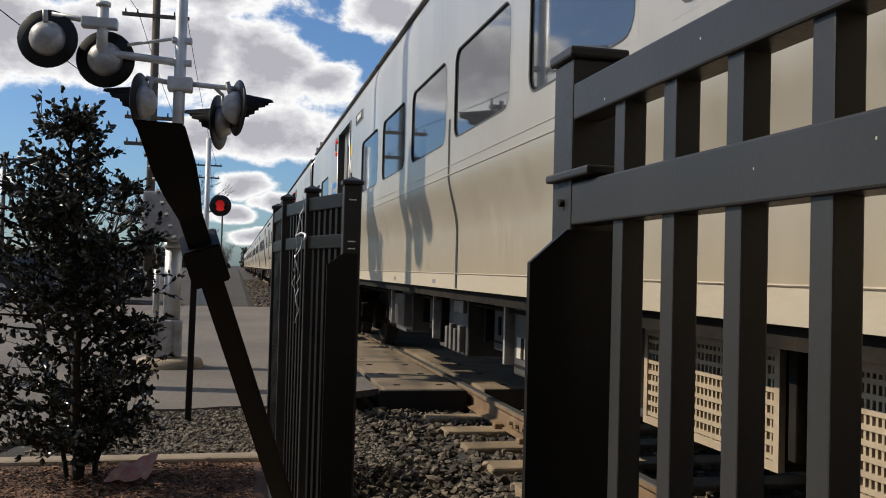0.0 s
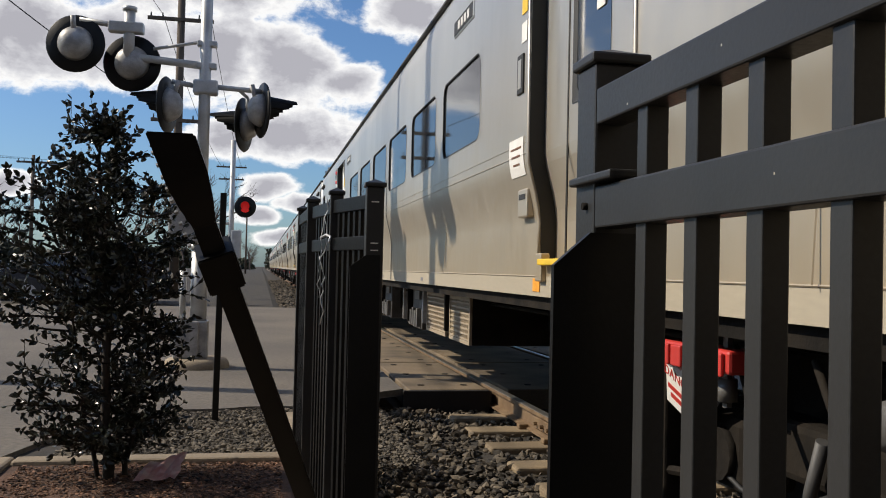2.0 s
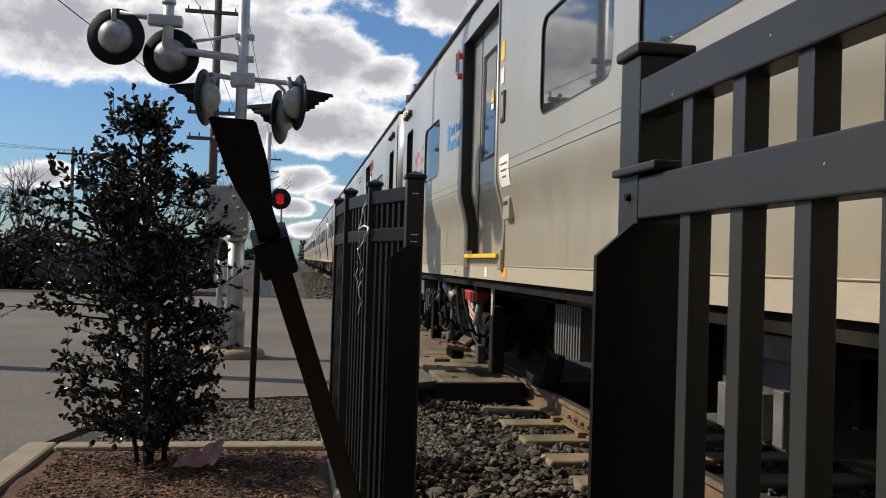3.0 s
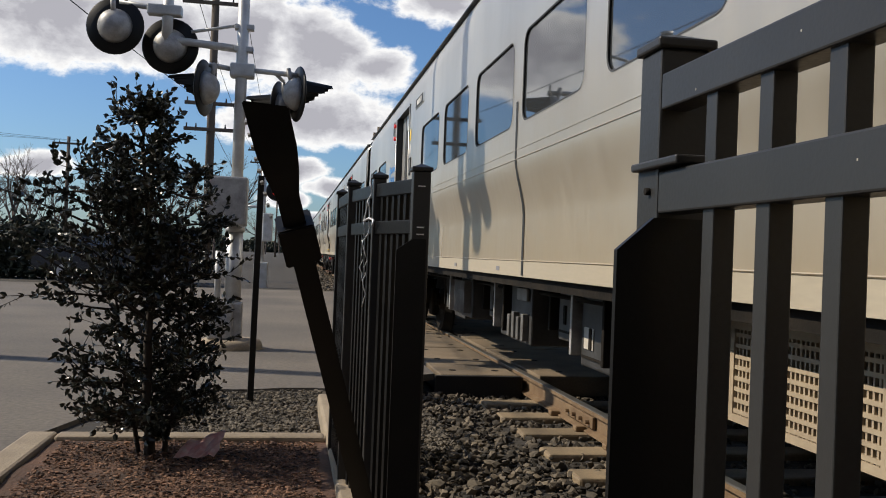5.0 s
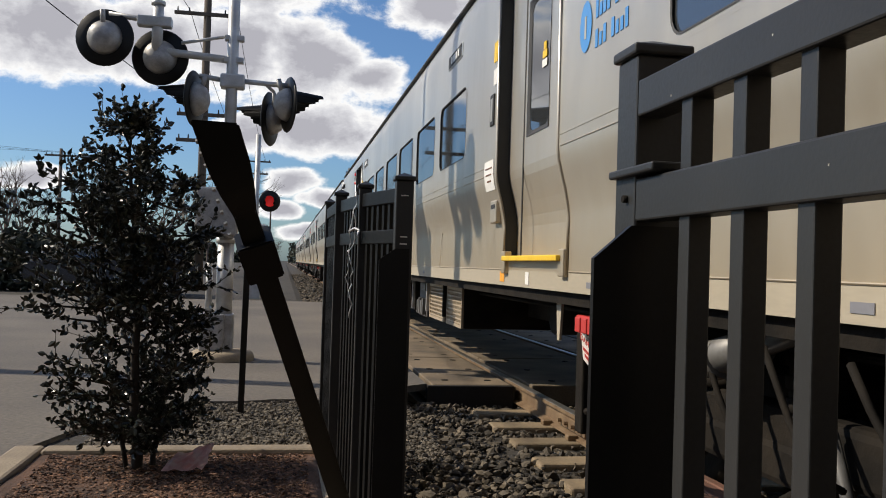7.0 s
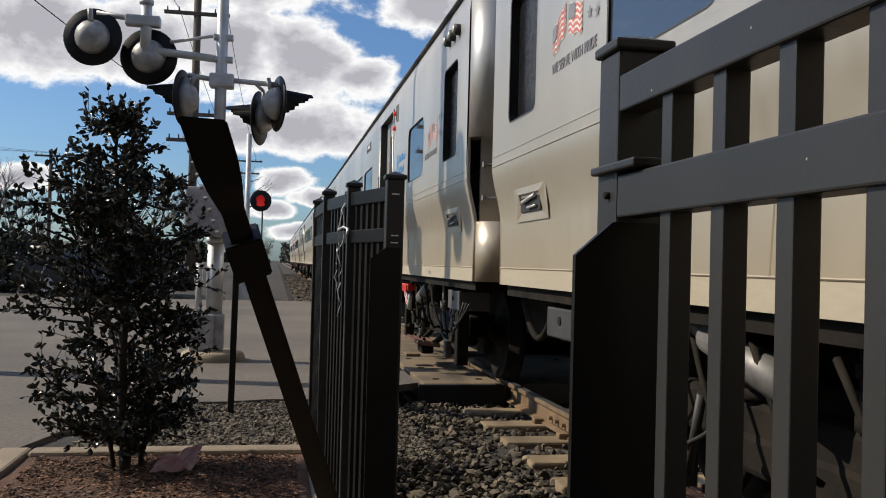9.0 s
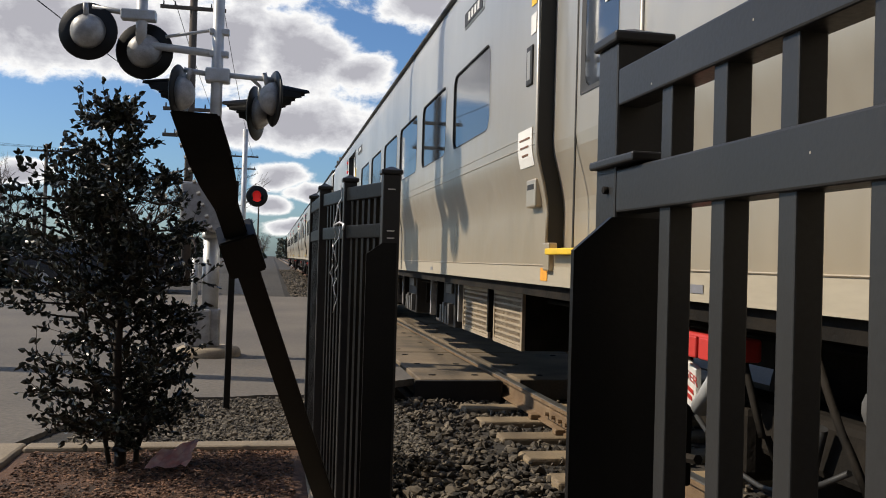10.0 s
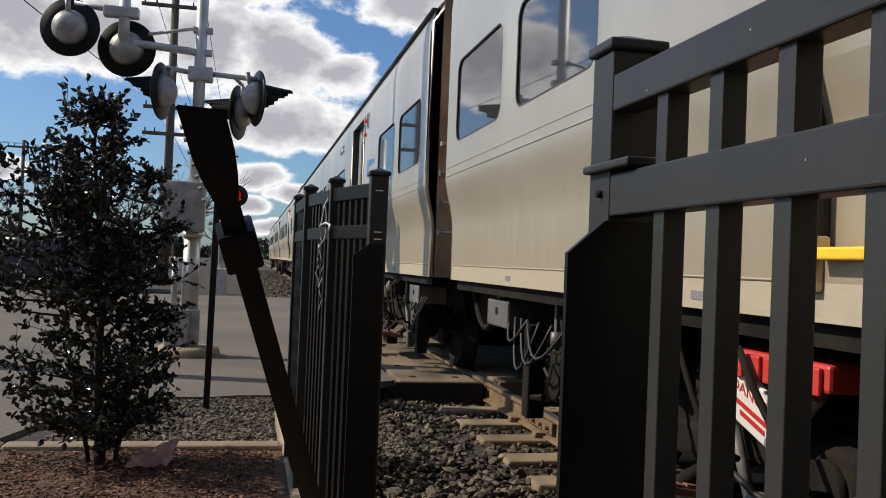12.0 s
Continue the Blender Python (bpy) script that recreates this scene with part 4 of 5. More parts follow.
def build_parked_car(x, y, turn, paint, label):
    car = thing("parked_car", label, "car", group="cars parked beyond the street", m=pose(x, y, 0, 0, 0, turn))
    bm = bmesh.new()
    prof = ((-2.15, 0.35), (-2.2, 0.6), (-2.1, 0.86), (-1.3, 0.95), (-0.7, 1.38), (0.9, 1.42), (1.7, 0.98), (2.15, 0.9), (2.2, 0.55), (2.12, 0.3))
    l = [bm.verts.new((a, -0.86 if b < 1 else -0.68, b)) for a, b in prof]
    r = [bm.verts.new((a, 0.86 if b < 1 else 0.68, b)) for a, b in prof]
    bm.faces.new(l)
    bm.faces.new(r[::-1])
    for i in range(len(prof)):
        j = (i + 1) % len(prof)
        bm.faces.new((l[i], r[i], r[j], l[j]))
    bmesh.ops.bevel(bm, geom=bm.edges[:], offset=0.05, segments=2, affect="EDGES")
    part("body", bm, paint, car)
    for sy in (-1, 1):
        bm = bmesh.new()
        vs = [bm.verts.new((a, sy * (0.885 if b < 1.0 else 0.735), b)) for a, b in ((-1.12, 0.98), (-0.66, 1.31), (0.84, 1.34), (1.45, 0.99))]
        bm.faces.new(vs)
        bmesh.ops.solidify(bm, geom=bm.faces[:], thickness=0.02)
        part("side_window", bm, GLASS, car)
        for wx in (-1.35, 1.35):
            bm = bmesh.new()
            rod(bm, (wx, sy * 0.68, 0.31), (wx, sy * 0.89, 0.31), 0.31, seg=18)
            wheel = part("wheel", bm, RUBBER, car)
            bm = bmesh.new()
            rod(bm, (wx, sy * 0.88, 0.31), (wx, sy * 0.90, 0.31), 0.19, seg=14)
            part("rim", bm, GALV, wheel)


# ---- the train ----
CAR_L, GAP, HALF = 23.5, 0.42, 11.75
SIDE = 1.57                                        # half width over the upper wall
PROFILE = ((0.072, 0.97), (0.072, 1.075), (0.072, 1.36), (0.066, 1.43), (0.048, 1.52), (0.024, 1.61), (0.007, 1.68), (0.0, 1.74), (0.0, 1.94), (0.0, 2.58), (0.0, 3.02), (0.012, 3.14), (0.05, 3.26))
DOORS = ((-6.92, -5.58), (5.58, 6.92))


def inset(z):
    return float(np.interp(z, [p[1] for p in PROFILE], [p[0] for p in PROFILE]))


def rounded(y0, y1, z0, z1, r, n=4):
    pts = []
    for cy, cz, a0 in ((y1 - r, z1 - r, 0), (y0 + r, z1 - r, 90), (y0 + r, z0 + r, 180), (y1 - r, z0 + r, 270)):
        for i in range(n + 1):
            a = radians(a0 + 90 * i / n)
            pts.append((cy + r * math.cos(a), cz + r * math.sin(a)))
    return pts


def wall_strip(bm, y0, y1, zs, x_of, skin=0):
    for a, b in zip(zs, zs[1:]):
        f = bm.faces.new([bm.verts.new(v) for v in ((x_of(a), y1, a), (x_of(a), y0, a), (x_of(b), y0, b), (x_of(b), y1, b))])
        f.material_index = skin


def decal(parent, name, material, y0, y1, z0, z1, label="", lift=0.004, x=None):
    """A thin plate that follows the wall's bend, or lies flat at x."""
    bm = bmesh.new()
    zs = [z0] + [p[1] for p in PROFILE if z0 + 0.005 < p[1] < z1 - 0.005] + [z1] if x is None else [z0, z1]
    rows = []
    for z in zs:
        xa = -SIDE + inset(z) if x is None else x
        rows.append([bm.verts.new(p) for p in ((xa - 0.001, y0, z), (xa - lift, y0, z), (xa - lift, y1, z), (xa - 0.001, y1, z))])
    for p, q in zip(rows, rows[1:]):
        for i in range(3):
            bm.faces.new((p[i], q[i], q[i + 1], p[i + 1]))
    bm.faces.new(rows[0])
    bm.faces.new(rows[-1][::-1])
    return part(name, bm, material, parent, label)


def build_window(car, y0, y1, z0=1.94, z1=2.58, r=0.10, glass=None, deep=0.010):
    bm = bmesh.new()
    outer, mid = rounded(y0 - 0.002, y1 + 0.002, z0 - 0.002, z1 + 0.002, 0.004), rounded(y0 + 0.028, y1 - 0.028, z0 + 0.028, z1 - 0.028, r)
    a = [bm.verts.new((-SIDE - 0.0005, y, z)) for y, z in outer]
    b = [bm.verts.new((-SIDE - 0.0015, y, z)) for y, z in mid]
    c = [bm.verts.new((-SIDE + deep + 0.012, y, z)) for y, z in mid]
    k = len(a)
    for i in range(k):
        j = (i + 1) % k
        bm.faces.new((a[i], b[i], b[j], a[j])).material_index = 0
        bm.faces.new((b[i], c[i], c[j], b[j])).material_index = 1
    win = part("window", bm, STEEL, car, mats=(RUBBER,))
    bm = bmesh.new()
    gasket_o, gasket_i = rounded(y0 + 0.026, y1 - 0.026, z0 + 0.026, z1 - 0.026, r), rounded(y0 + 0.036, y1 - 0.036, z0 + 0.036, z1 - 0.036, r - 0.008)
    a = [bm.verts.new((-SIDE - 0.004, y, z)) for y, z in gasket_o]
    b = [bm.verts.new((-SIDE - 0.001, y, z)) for y, z in gasket_i]
    for i in range(k):
        j = (i + 1) % k
        bm.faces.new((a[i], b[i], b[j], a[j]))
    part("gasket", bm, RUBBER, win)
    bm = bmesh.new()
    bm.faces.new([bm.verts.new((-SIDE + deep, y, z)) for y, z in rounded(y0 + 0.03, y1 - 0.03, z0 + 0.03, z1 - 0.03, r)][::-1])
    part("pane", bm, glass or GLASS, win)


def build_door(car, y0, y1, flip):
    """Recessed sliding door leaf that follows the wall's bend, in a deep portal painted black for its shade."""
    depth = 0.10
    zs = [1.17, 1.36, 1.43, 1.52, 1.61, 1.68, 1.74, 3.00]
    mid = (y0 + y1) / 2
    # portal reveal: the jambs' shade is put in with the black rubber colour
    bm = bmesh.new()
    for y, s in ((y0, 1), (y1, -1)):
        for a, b in zip(zs, zs[1:]):
            q = [(-SIDE + inset(a) - 0.004, y, a), (-SIDE + inset(a) + depth, y, a), (-SIDE + inset(b) + depth, y, b), (-SIDE + inset(b) - 0.004, y, b)]
            bm.faces.new([bm.verts.new(v) for v in (q if s > 0 else q[::-1])])
    bm.faces.new([bm.verts.new(v) for v in ((-SIDE, y0, 3.0), (-SIDE, y1, 3.0), (-SIDE + depth, y1, 3.0), (-SIDE + depth, y0, 3.0))])
    part("door_portal", bm, RUBBER, car, "door portal reveal with its shade painted black")
    bm = bmesh.new()
    hole = (mid - 0.24, mid + 0.24, 1.92, 2.78)
    wall_strip(bm, y0, y1, (1.17, 1.36, 1.43, 1.52, 1.61, 1.68, 1.74, hole[2]), lambda z: -SIDE + inset(z) + depth - 0.02)
    wall_strip(bm, y0, y1, (hole[3], 3.0), lambda z: -SIDE + depth - 0.02)
    wall_strip(bm, y0, hole[0], (hole[2], hole[3]), lambda z: -SIDE + depth - 0.02)
    wall_strip(bm, hole[1], y1, (hole[2], hole[3]), lambda z: -SIDE + depth - 0.02)
    door = part("door", bm, STEEL, car, "recessed stainless sliding door")
    bm = bmesh.new()
    o, i_ = rounded(*hole, 0.002), rounded(hole[0] + 0.03, hole[1] - 0.03, hole[2] + 0.03, hole[3] - 0.03, 0.08)
    a = [bm.verts.new((-SIDE + depth - 0.024, y, z)) for y, z in o]
    b = [bm.verts.new((-SIDE + depth - 0.012, y, z)) for y, z in i_]
    for i in range(len(a)):
        j = (i + 1) % len(a)
        bm.faces.new((a[i], b[i], b[j], a[j]))
    part("gasket", bm, RUBBER, door)
    bm = bmesh.new()
    bm.faces.new([bm.verts.new((-SIDE + depth - 0.01, y, z)) for y, z in i_][::-1])
    part("pane", bm, GLASS, door)
    for dz, w, mt in ((0.0, 0.05, WHITE), (0.055, 0.045, YELLOW), (0.105, 0.028, YELLOW)):
        decal(door, "warning_sticker", mt, mid - 0.10 - w, mid - 0.10 + w, 2.30 + dz, 2.345 + dz, lift=0.004, x=-SIDE + depth - 0.012)
    bm = bmesh.new()
    rod(bm, (-SIDE + depth - 0.021, mid + 0.30, 1.17), (-SIDE + depth - 0.021, mid + 0.30, 3.0), 0.006, seg=5)
    part("leaf_edge", bm, RUBBER, door)
    bm = bmesh.new()
    x = -SIDE + inset(1.17)
    box(bm, x - 0.055, x + 0.09, y0 + 0.02, y1 - 0.10, 1.135, 1.168, bevel=0.006)
    part("step", bm, YELLOW, car, "yellow door threshold step")
    for yy in (y0 - 0.03, y1 - 0.09):
        bm = bmesh.new()
        box(bm, x - 0.03, x + 0.02, yy, yy + 0.10, 1.05, 1.20, bevel=0.008)
        part("step_bracket", bm, STEEL, car)
    # drip strip curving down the jamb
    for yy in (y0 - 0.025, y1 + 0.025):
        bm = bmesh.new()
        tube(bm, [(-SIDE + inset(z) - 0.004, yy, z) for z in (1.06, 1.36, 1.43, 1.52, 1.61, 1.68, 1.74, 3.0)], 0.012)
        part("jamb_trim", bm, STEEL, car)
    s = 1 if flip else -1
    edge = y1 if flip else y0
    # notices, labels and fittings beside the door
    decal(car, "notice", WHITE, edge + s * 0.12 if s > 0 else edge - 0.40, edge + 0.40 if s > 0 else edge - 0.12, 1.63, 1.84, "white notice with red printed lines")
    for k in range(3):
        c = edge + s * 0.26
        decal(car, "printed_line", REDPLANK, c - 0.10 + 0.02 * k, c + 0.10 - 0.02 * k, 1.78 - 0.045 * k, 1.79 - 0.045 * k, lift=0.007)
    decal(car, "sticker", YELLOW, edge + s * 0.14 - 0.05, edge + s * 0.14 + 0.05, 2.52, 2.66, "yellow warning sticker")
    decal(car, "sticker", WHITE, edge + s * 0.14 - 0.05, edge + s * 0.14 + 0.05, 2.36, 2.47, "white sticker")
    decal(car, "sticker", ORANGE, edge + s * 0.06 - 0.05, edge + s * 0.06 + 0.07, 0.995, 1.065, "orange maintenance sticker")
    decal(car, "sticker", WHITE, mid + s * 0.1 - 0.04, mid + s * 0.1 + 0.04, 0.99, 1.066, "small white sticker")
    bm = bmesh.new()
    c = edge + s * 0.19
    box(bm, -SIDE - 0.012, -SIDE + 0.01, c - 0.055, c + 0.055, 2.08, 2.30, bevel=0.006)
    pn = part("control_panel", bm, RUBBER, car, "black door control panel")
    decal(pn, "panel_plate", STEEL, c - 0.03, c + 0.03, 2.11, 2.27, lift=0.014, x=-SIDE)
    bm = bmesh.new()
    c = edge + s * 0.22
    xx = -SIDE + inset(1.48)
    box(bm, xx - 0.03, xx + 0.05, c - 0.09, c + 0.09, 1.40, 1.56, bevel=0.01)
    part("release_hatch", bm, STEEL, car)
    decal(car, "hatch_slot", RUBBER, c - 0.06, c + 0.06, 1.50, 1.53, lift=0.034, x=xx + 0.002)
    # lamps above the door on the far jamb and a vent
    o = y0 - 0.16 if flip else y1 + 0.16
    for z in (2.92, 2.74):
        bm = bmesh.new()
        rod(bm, (-SIDE - 0.035, o, z), (-SIDE + 0.01, o, z), 0.028, seg=12)
        part("door_lamp", bm, REDLAMP, car, "small red door indicator lamp")
    q = o + (-0.18 if flip else 0.18)
    bm = bmesh.new()
    box(bm, -SIDE - 0.014, -SIDE + 0.01, q - 0.06, q + 0.06, 2.80, 3.00, bevel=0.004)
    vent = part("vent", bm, STEEL, car)
    decal(vent, "vent_opening", RUBBER, q - 0.045, q + 0.045, 2.815, 2.985, lift=0.017, x=-SIDE)


def build_bogie(car, yc):
    bm = bmesh.new()
    for x in (-1.12, 1.12):
        box(bm, x - 0.09, x + 0.09, yc - 1.55, yc + 1.55, 0.42, 0.62, bevel=0.03)
        box(bm, x - 0.10, x + 0.10, yc - 0.45, yc + 0.45, 0.34, 0.50, bevel=0.03)
    box(bm, -1.1, 1.1, yc - 0.25, yc + 0.25, 0.45, 0.72, bevel=0.03)
    box(bm, -0.9, 0.9, yc - 0.9, yc - 0.6, 0.2, 0.6, bevel=0.03)
    box(bm, -0.9, 0.9, yc + 0.6, yc + 0.9, 0.2, 0.6, bevel=0.03)
    bogie = part("bogie_frame", bm, UNDER, car, "grimy black bogie frame")
    for yy in (yc - 1.2, yc + 1.2):
        bm = bmesh.new()
        for x in (-1.16, 1.16):
            box(bm, x - 0.11, x + 0.11, yy - 0.15, yy + 0.15, 0.32, 0.60, bevel=0.04)
            rod(bm, (x * 1.08, yy, 0.45), (x * 1.12, yy, 0.45), 0.10, seg=12)
            part("axle_box", bm, UNDER, bogie)
            bm = bmesh.new()
        bm.free()
    for yy in (yc - 0.35, yc + 0.35):
        bm = bmesh.new()
        for x in (-1.12, 1.12):
            for k in range(6):
                rod(bm, (x, yy, 0.62 + 0.04 * k), (x, yy, 0.665 + 0.04 * k), 0.12 - 0.012 * (k % 2), seg=12)
            part("spring", bm, UNDER, bogie)
            bm = bmesh.new()
        bm.free()
    # third-rail shoe beam: a short tilted plank of four boards on an iron bracket
    tip = pose(-1.36, yc, 0.27, 0, 8, 0)
    bm = bmesh.new()
    box(bm, -0.13, 0.12, -0.40, 0.40, -0.035, -0.004, bevel=0.005, m=tip)
    beam = part("shoe_beam", bm, REDPLANK, bogie, "faded red third-rail shoe beam")
    for k in range(4):
        bm = bmesh.new()
        box(bm, -0.125 + 0.062 * k, -0.070 + 0.062 * k, -0.39, 0.39, -0.003, 0.008 + 0.004 * (k % 2), bevel=0.004, m=tip)
        part("board", bm, REDPLANK, beam)
    for k in range(3):
        bm = bmesh.new()
        rod(bm, (-1.40, yc - 0.3 + 0.3 * k, 0.27), (-1.40, yc - 0.3 + 0.3 * k, 0.315), 0.014, seg=6)
        part("shoe_bolt", bm, UNDER, beam)
    bm = bmesh.new()
    box(bm, -1.40, -1.27, yc - 0.16, yc + 0.16, 0.13, 0.235, bevel=0.02)
    rod(bm, (-1.32, yc - 0.30, 0.24), (-1.14, yc - 0.42, 0.40), 0.03, seg=8)
    rod(bm, (-1.32, yc + 0.30, 0.24), (-1.14, yc + 0.42, 0.40), 0.03, seg=8)
    part("shoe_holder", bm, UNDER, bogie)
    bm = bmesh.new()
    box(bm, -1.56, -1.40, yc - 0.10, yc + 0.10, 0.09, 0.125, bevel=0.01)
    part("contact_shoe", bm, RUST, bogie)
    # brake rigging, lift rods and small fittings round the wheels
    for sgn in (-1, 1):
        bm = bmesh.new()
        rod(bm, (-1.26, yc + sgn * 0.62, 0.60), (-1.24, yc + sgn * 0.78, 0.22), 0.022, seg=8)
        box(bm, -1.28, -1.20, yc + sgn * 0.80 - 0.05, yc + sgn * 0.80 + 0.05, 0.16, 0.34, bevel=0.015)
        part("brake_hanger", bm, BOXGREY, bogie)
        bm = bmesh.new()
        tube(bm, [(-1.28, yc + sgn * (0.45 + 0.12 * i), 0.50 - 0.16 * math.sin(math.pi * i / 8)) for i in range(9)], 0.011, 5)
        part("brake_hose", bm, RUBBER, bogie)
        bm = bmesh.new()
        box(bm, -1.33, -1.22, yc + sgn * 1.62 - 0.06, yc + sgn * 1.62 + 0.06, 0.18, 0.74, bevel=0.012)
        rod(bm, (-1.30, yc + sgn * 1.62, 0.30), (-1.30, yc + sgn * 1.35, 0.34), 0.02, seg=6)
        part("guard_iron", bm, UNDER, bogie)
        bm = bmesh.new()
        rod(bm, (-1.34, yc + sgn * 1.05, 0.64), (-1.34, yc + sgn * 1.05, 0.90), 0.018, seg=6)
        rod(bm, (-1.34, yc + sgn * 1.05, 0.66), (-1.34, yc + sgn * 1.05, 0.74), 0.035, seg=10)
        part("levelling_rod", bm, DAMPER, bogie)
    # damper and loose cables
    bm = bmesh.new()
    yd = math.copysign(8.1, yc)
    rod(bm, (-1.36, yd, 0.72), (-1.36, yd + 0.55 * math.copysign(1, yc), 0.85), 0.068, seg=16)
    rod(bm, (-1.36, yd + 0.25 * math.copysign(1, yc), 0.768), (-1.36, yd + 0.31 * math.copysign(1, yc), 0.782), 0.076, seg=16)
    rod(bm, (-1.36, yd + 0.55 * math.copysign(1, yc), 0.84), (-1.36, yd + 0.85 * math.copysign(1, yc), 0.93), 0.035, seg=10)
    part("damper", bm, DAMPER, bogie, "grey cylindrical damper")
    bm = bmesh.new()
    rng = random.Random(int(yc * 7))
    for k in range(5):
        p = Vector((-1.34 - 0.03 * k, yc + 1.0 - 0.5 * k, 0.86))
        q = Vector((-1.30, yc + 0.75 - 0.5 * k, 0.45))
        pts = [p.lerp(q, i / 7) + Vector((-0.05, -0.12, -0.12)) * math.sin(math.pi * i / 7) * rng.uniform(0.7, 1.2) for i in range(8)]
        tube(bm, pts, 0.013, 5)
        part("cable", bm, UNDER, bogie)
        bm = bmesh.new()
    bm.free()
    # red junction box of ribbed covers, with a pale warning plate hung below it
    yj = 7.17 if yc > 0 else -7.13
    bm = bmesh.new()
    box(bm, -1.42, -1.30, yj - 0.27, yj + 0.27, 0.768, 0.85, bevel=0.012)
    jb = part("junction_box", bm, REDBOX, car, "red ribbed cable junction box")
    for k in range(5):
        bm = bmesh.new()
        box(bm, -1.436, -1.421, yj - 0.245 + 0.10 * k, yj - 0.165 + 0.10 * k, 0.76, 0.84, bevel=0.006)
        part("cover_rib", bm, REDBOX, jb)
    hung = pose(-1.37, yj + 0.17, 0.745, 22, -14, 0)
    bm = bmesh.new()
    box(bm, -0.012, 0.012, -0.105, 0.105, -0.20, 0.0, bevel=0.005, m=hung)
    plate = part("warning_plate", bm, WHITE, jb, "tilted white danger plate with red lettering")
    face = hung @ Matrix(((0, 0, -1, -0.0125), (-1, 0, 0, 0), (0, 1, 0, 0), (0, 0, 0, 1)))
    wording("danger_lettering", "DANGER", 0.058, REDBOX, plate, face @ Matrix.Translation((0, -0.055, 0)))
    for k in range(2):
        bm = bmesh.new()
        box(bm, -0.0145, -0.0125, -0.085 + 0.012 * k, 0.085 - 0.02 * k, -0.125 - 0.035 * k, -0.105 - 0.035 * k, m=hung)
        part("printed_line", bm, REDBOX, plate)
    bm = bmesh.new()
    rod(bm, (-1.34, yj - 0.1, 0.75), (-1.33, yj + 0.12, 0.55), 0.035, seg=10)
    part("cable_stub", bm, GALV, jb)
    # tapered pale hanger under the door and a cable case near the coach end
    yp = 6.35 if yc > 0 else -6.5
    bm = bmesh.new()
    top = [bm.verts.new((x, y, 0.95)) for x, y in ((-1.40, yp - 0.055), (-1.40, yp + 0.055), (-1.385, yp + 0.055), (-1.385, yp - 0.055))]
    low = [bm.verts.new((x, y, 0.68)) for x, y in ((-1.40, yp - 0.02), (-1.40, yp + 0.02), (-1.385, yp + 0.02), (-1.385, yp - 0.02))]
    for i in range(4):
        bm.faces.new((top[i], top[(i + 1) % 4], low[(i + 1) % 4], low[i]))
    bm.faces.new(top[::-1])
    bm.faces.new(low)
    bmesh.ops.recalc_face_normals(bm, faces=bm.faces)
    part("hanger_plate", bm, SKIRT, car, "pale tapered hanger plate")
    ye = math.copysign(10.25, yc)
    bm = bmesh.new()
    box(bm, -1.43, -1.15, ye - 0.24, ye + 0.24, 0.70, 0.87, bevel=0.012)
    case = part("cable_case", bm, BOXGREY, car, "grey cable case near the coach end")
    bm = bmesh.new()
    rod(bm, (-1.436, ye, 0.80), (-1.428, ye, 0.80), 0.025, seg=10)
    part("keyhole", bm, UNDER, case)
    for k in range(4):
        y0 = ye - 0.2 - 0.12 * k
        bm = bmesh.new()
        tube(bm, [(-1.40 - 0.05 * math.sin(math.pi * i / 8), y0 - (0.045 + 0.012 * k) * i * math.copysign(1, yc), 0.78 - (0.14 + 0.05 * (k * 3 % 4)) * math.sin(math.pi * i / 8)) for i in range(9)], 0.009, 6)
        part("jumper_cable", bm, RUBBER, car, "looped black jumper cable")
    # wheels
    wheels = []
    for yy in (yc - 1.2, yc + 1.2):
        bm = bmesh.new()
        for s in (-1, 1):
            m = pose(0.78 * s, 0, 0, 0, 90 * s, 0)
            turned(bm, ((0.44, -0.10), (0.50, -0.09), (0.50, -0.055), (0.46, -0.05), (0.455, 0.05), (0.40, 0.05), (0.36, 0.015), (0.16, 0.0), (0.14, 0.06), (0.08, 0.06)), m, 28)
        rod(bm, (-0.9, 0, 0), (0.9, 0, 0), 0.09, seg=12)
        box(bm, -0.90, -0.845, -0.05, 0.05, -0.12, 0.12)
        w = part("wheelset", bm, UNDER, car, "steel wheels on their axle")
        w.location = (0, yy, 0.46)
        wheels.append(w)
    return wheels


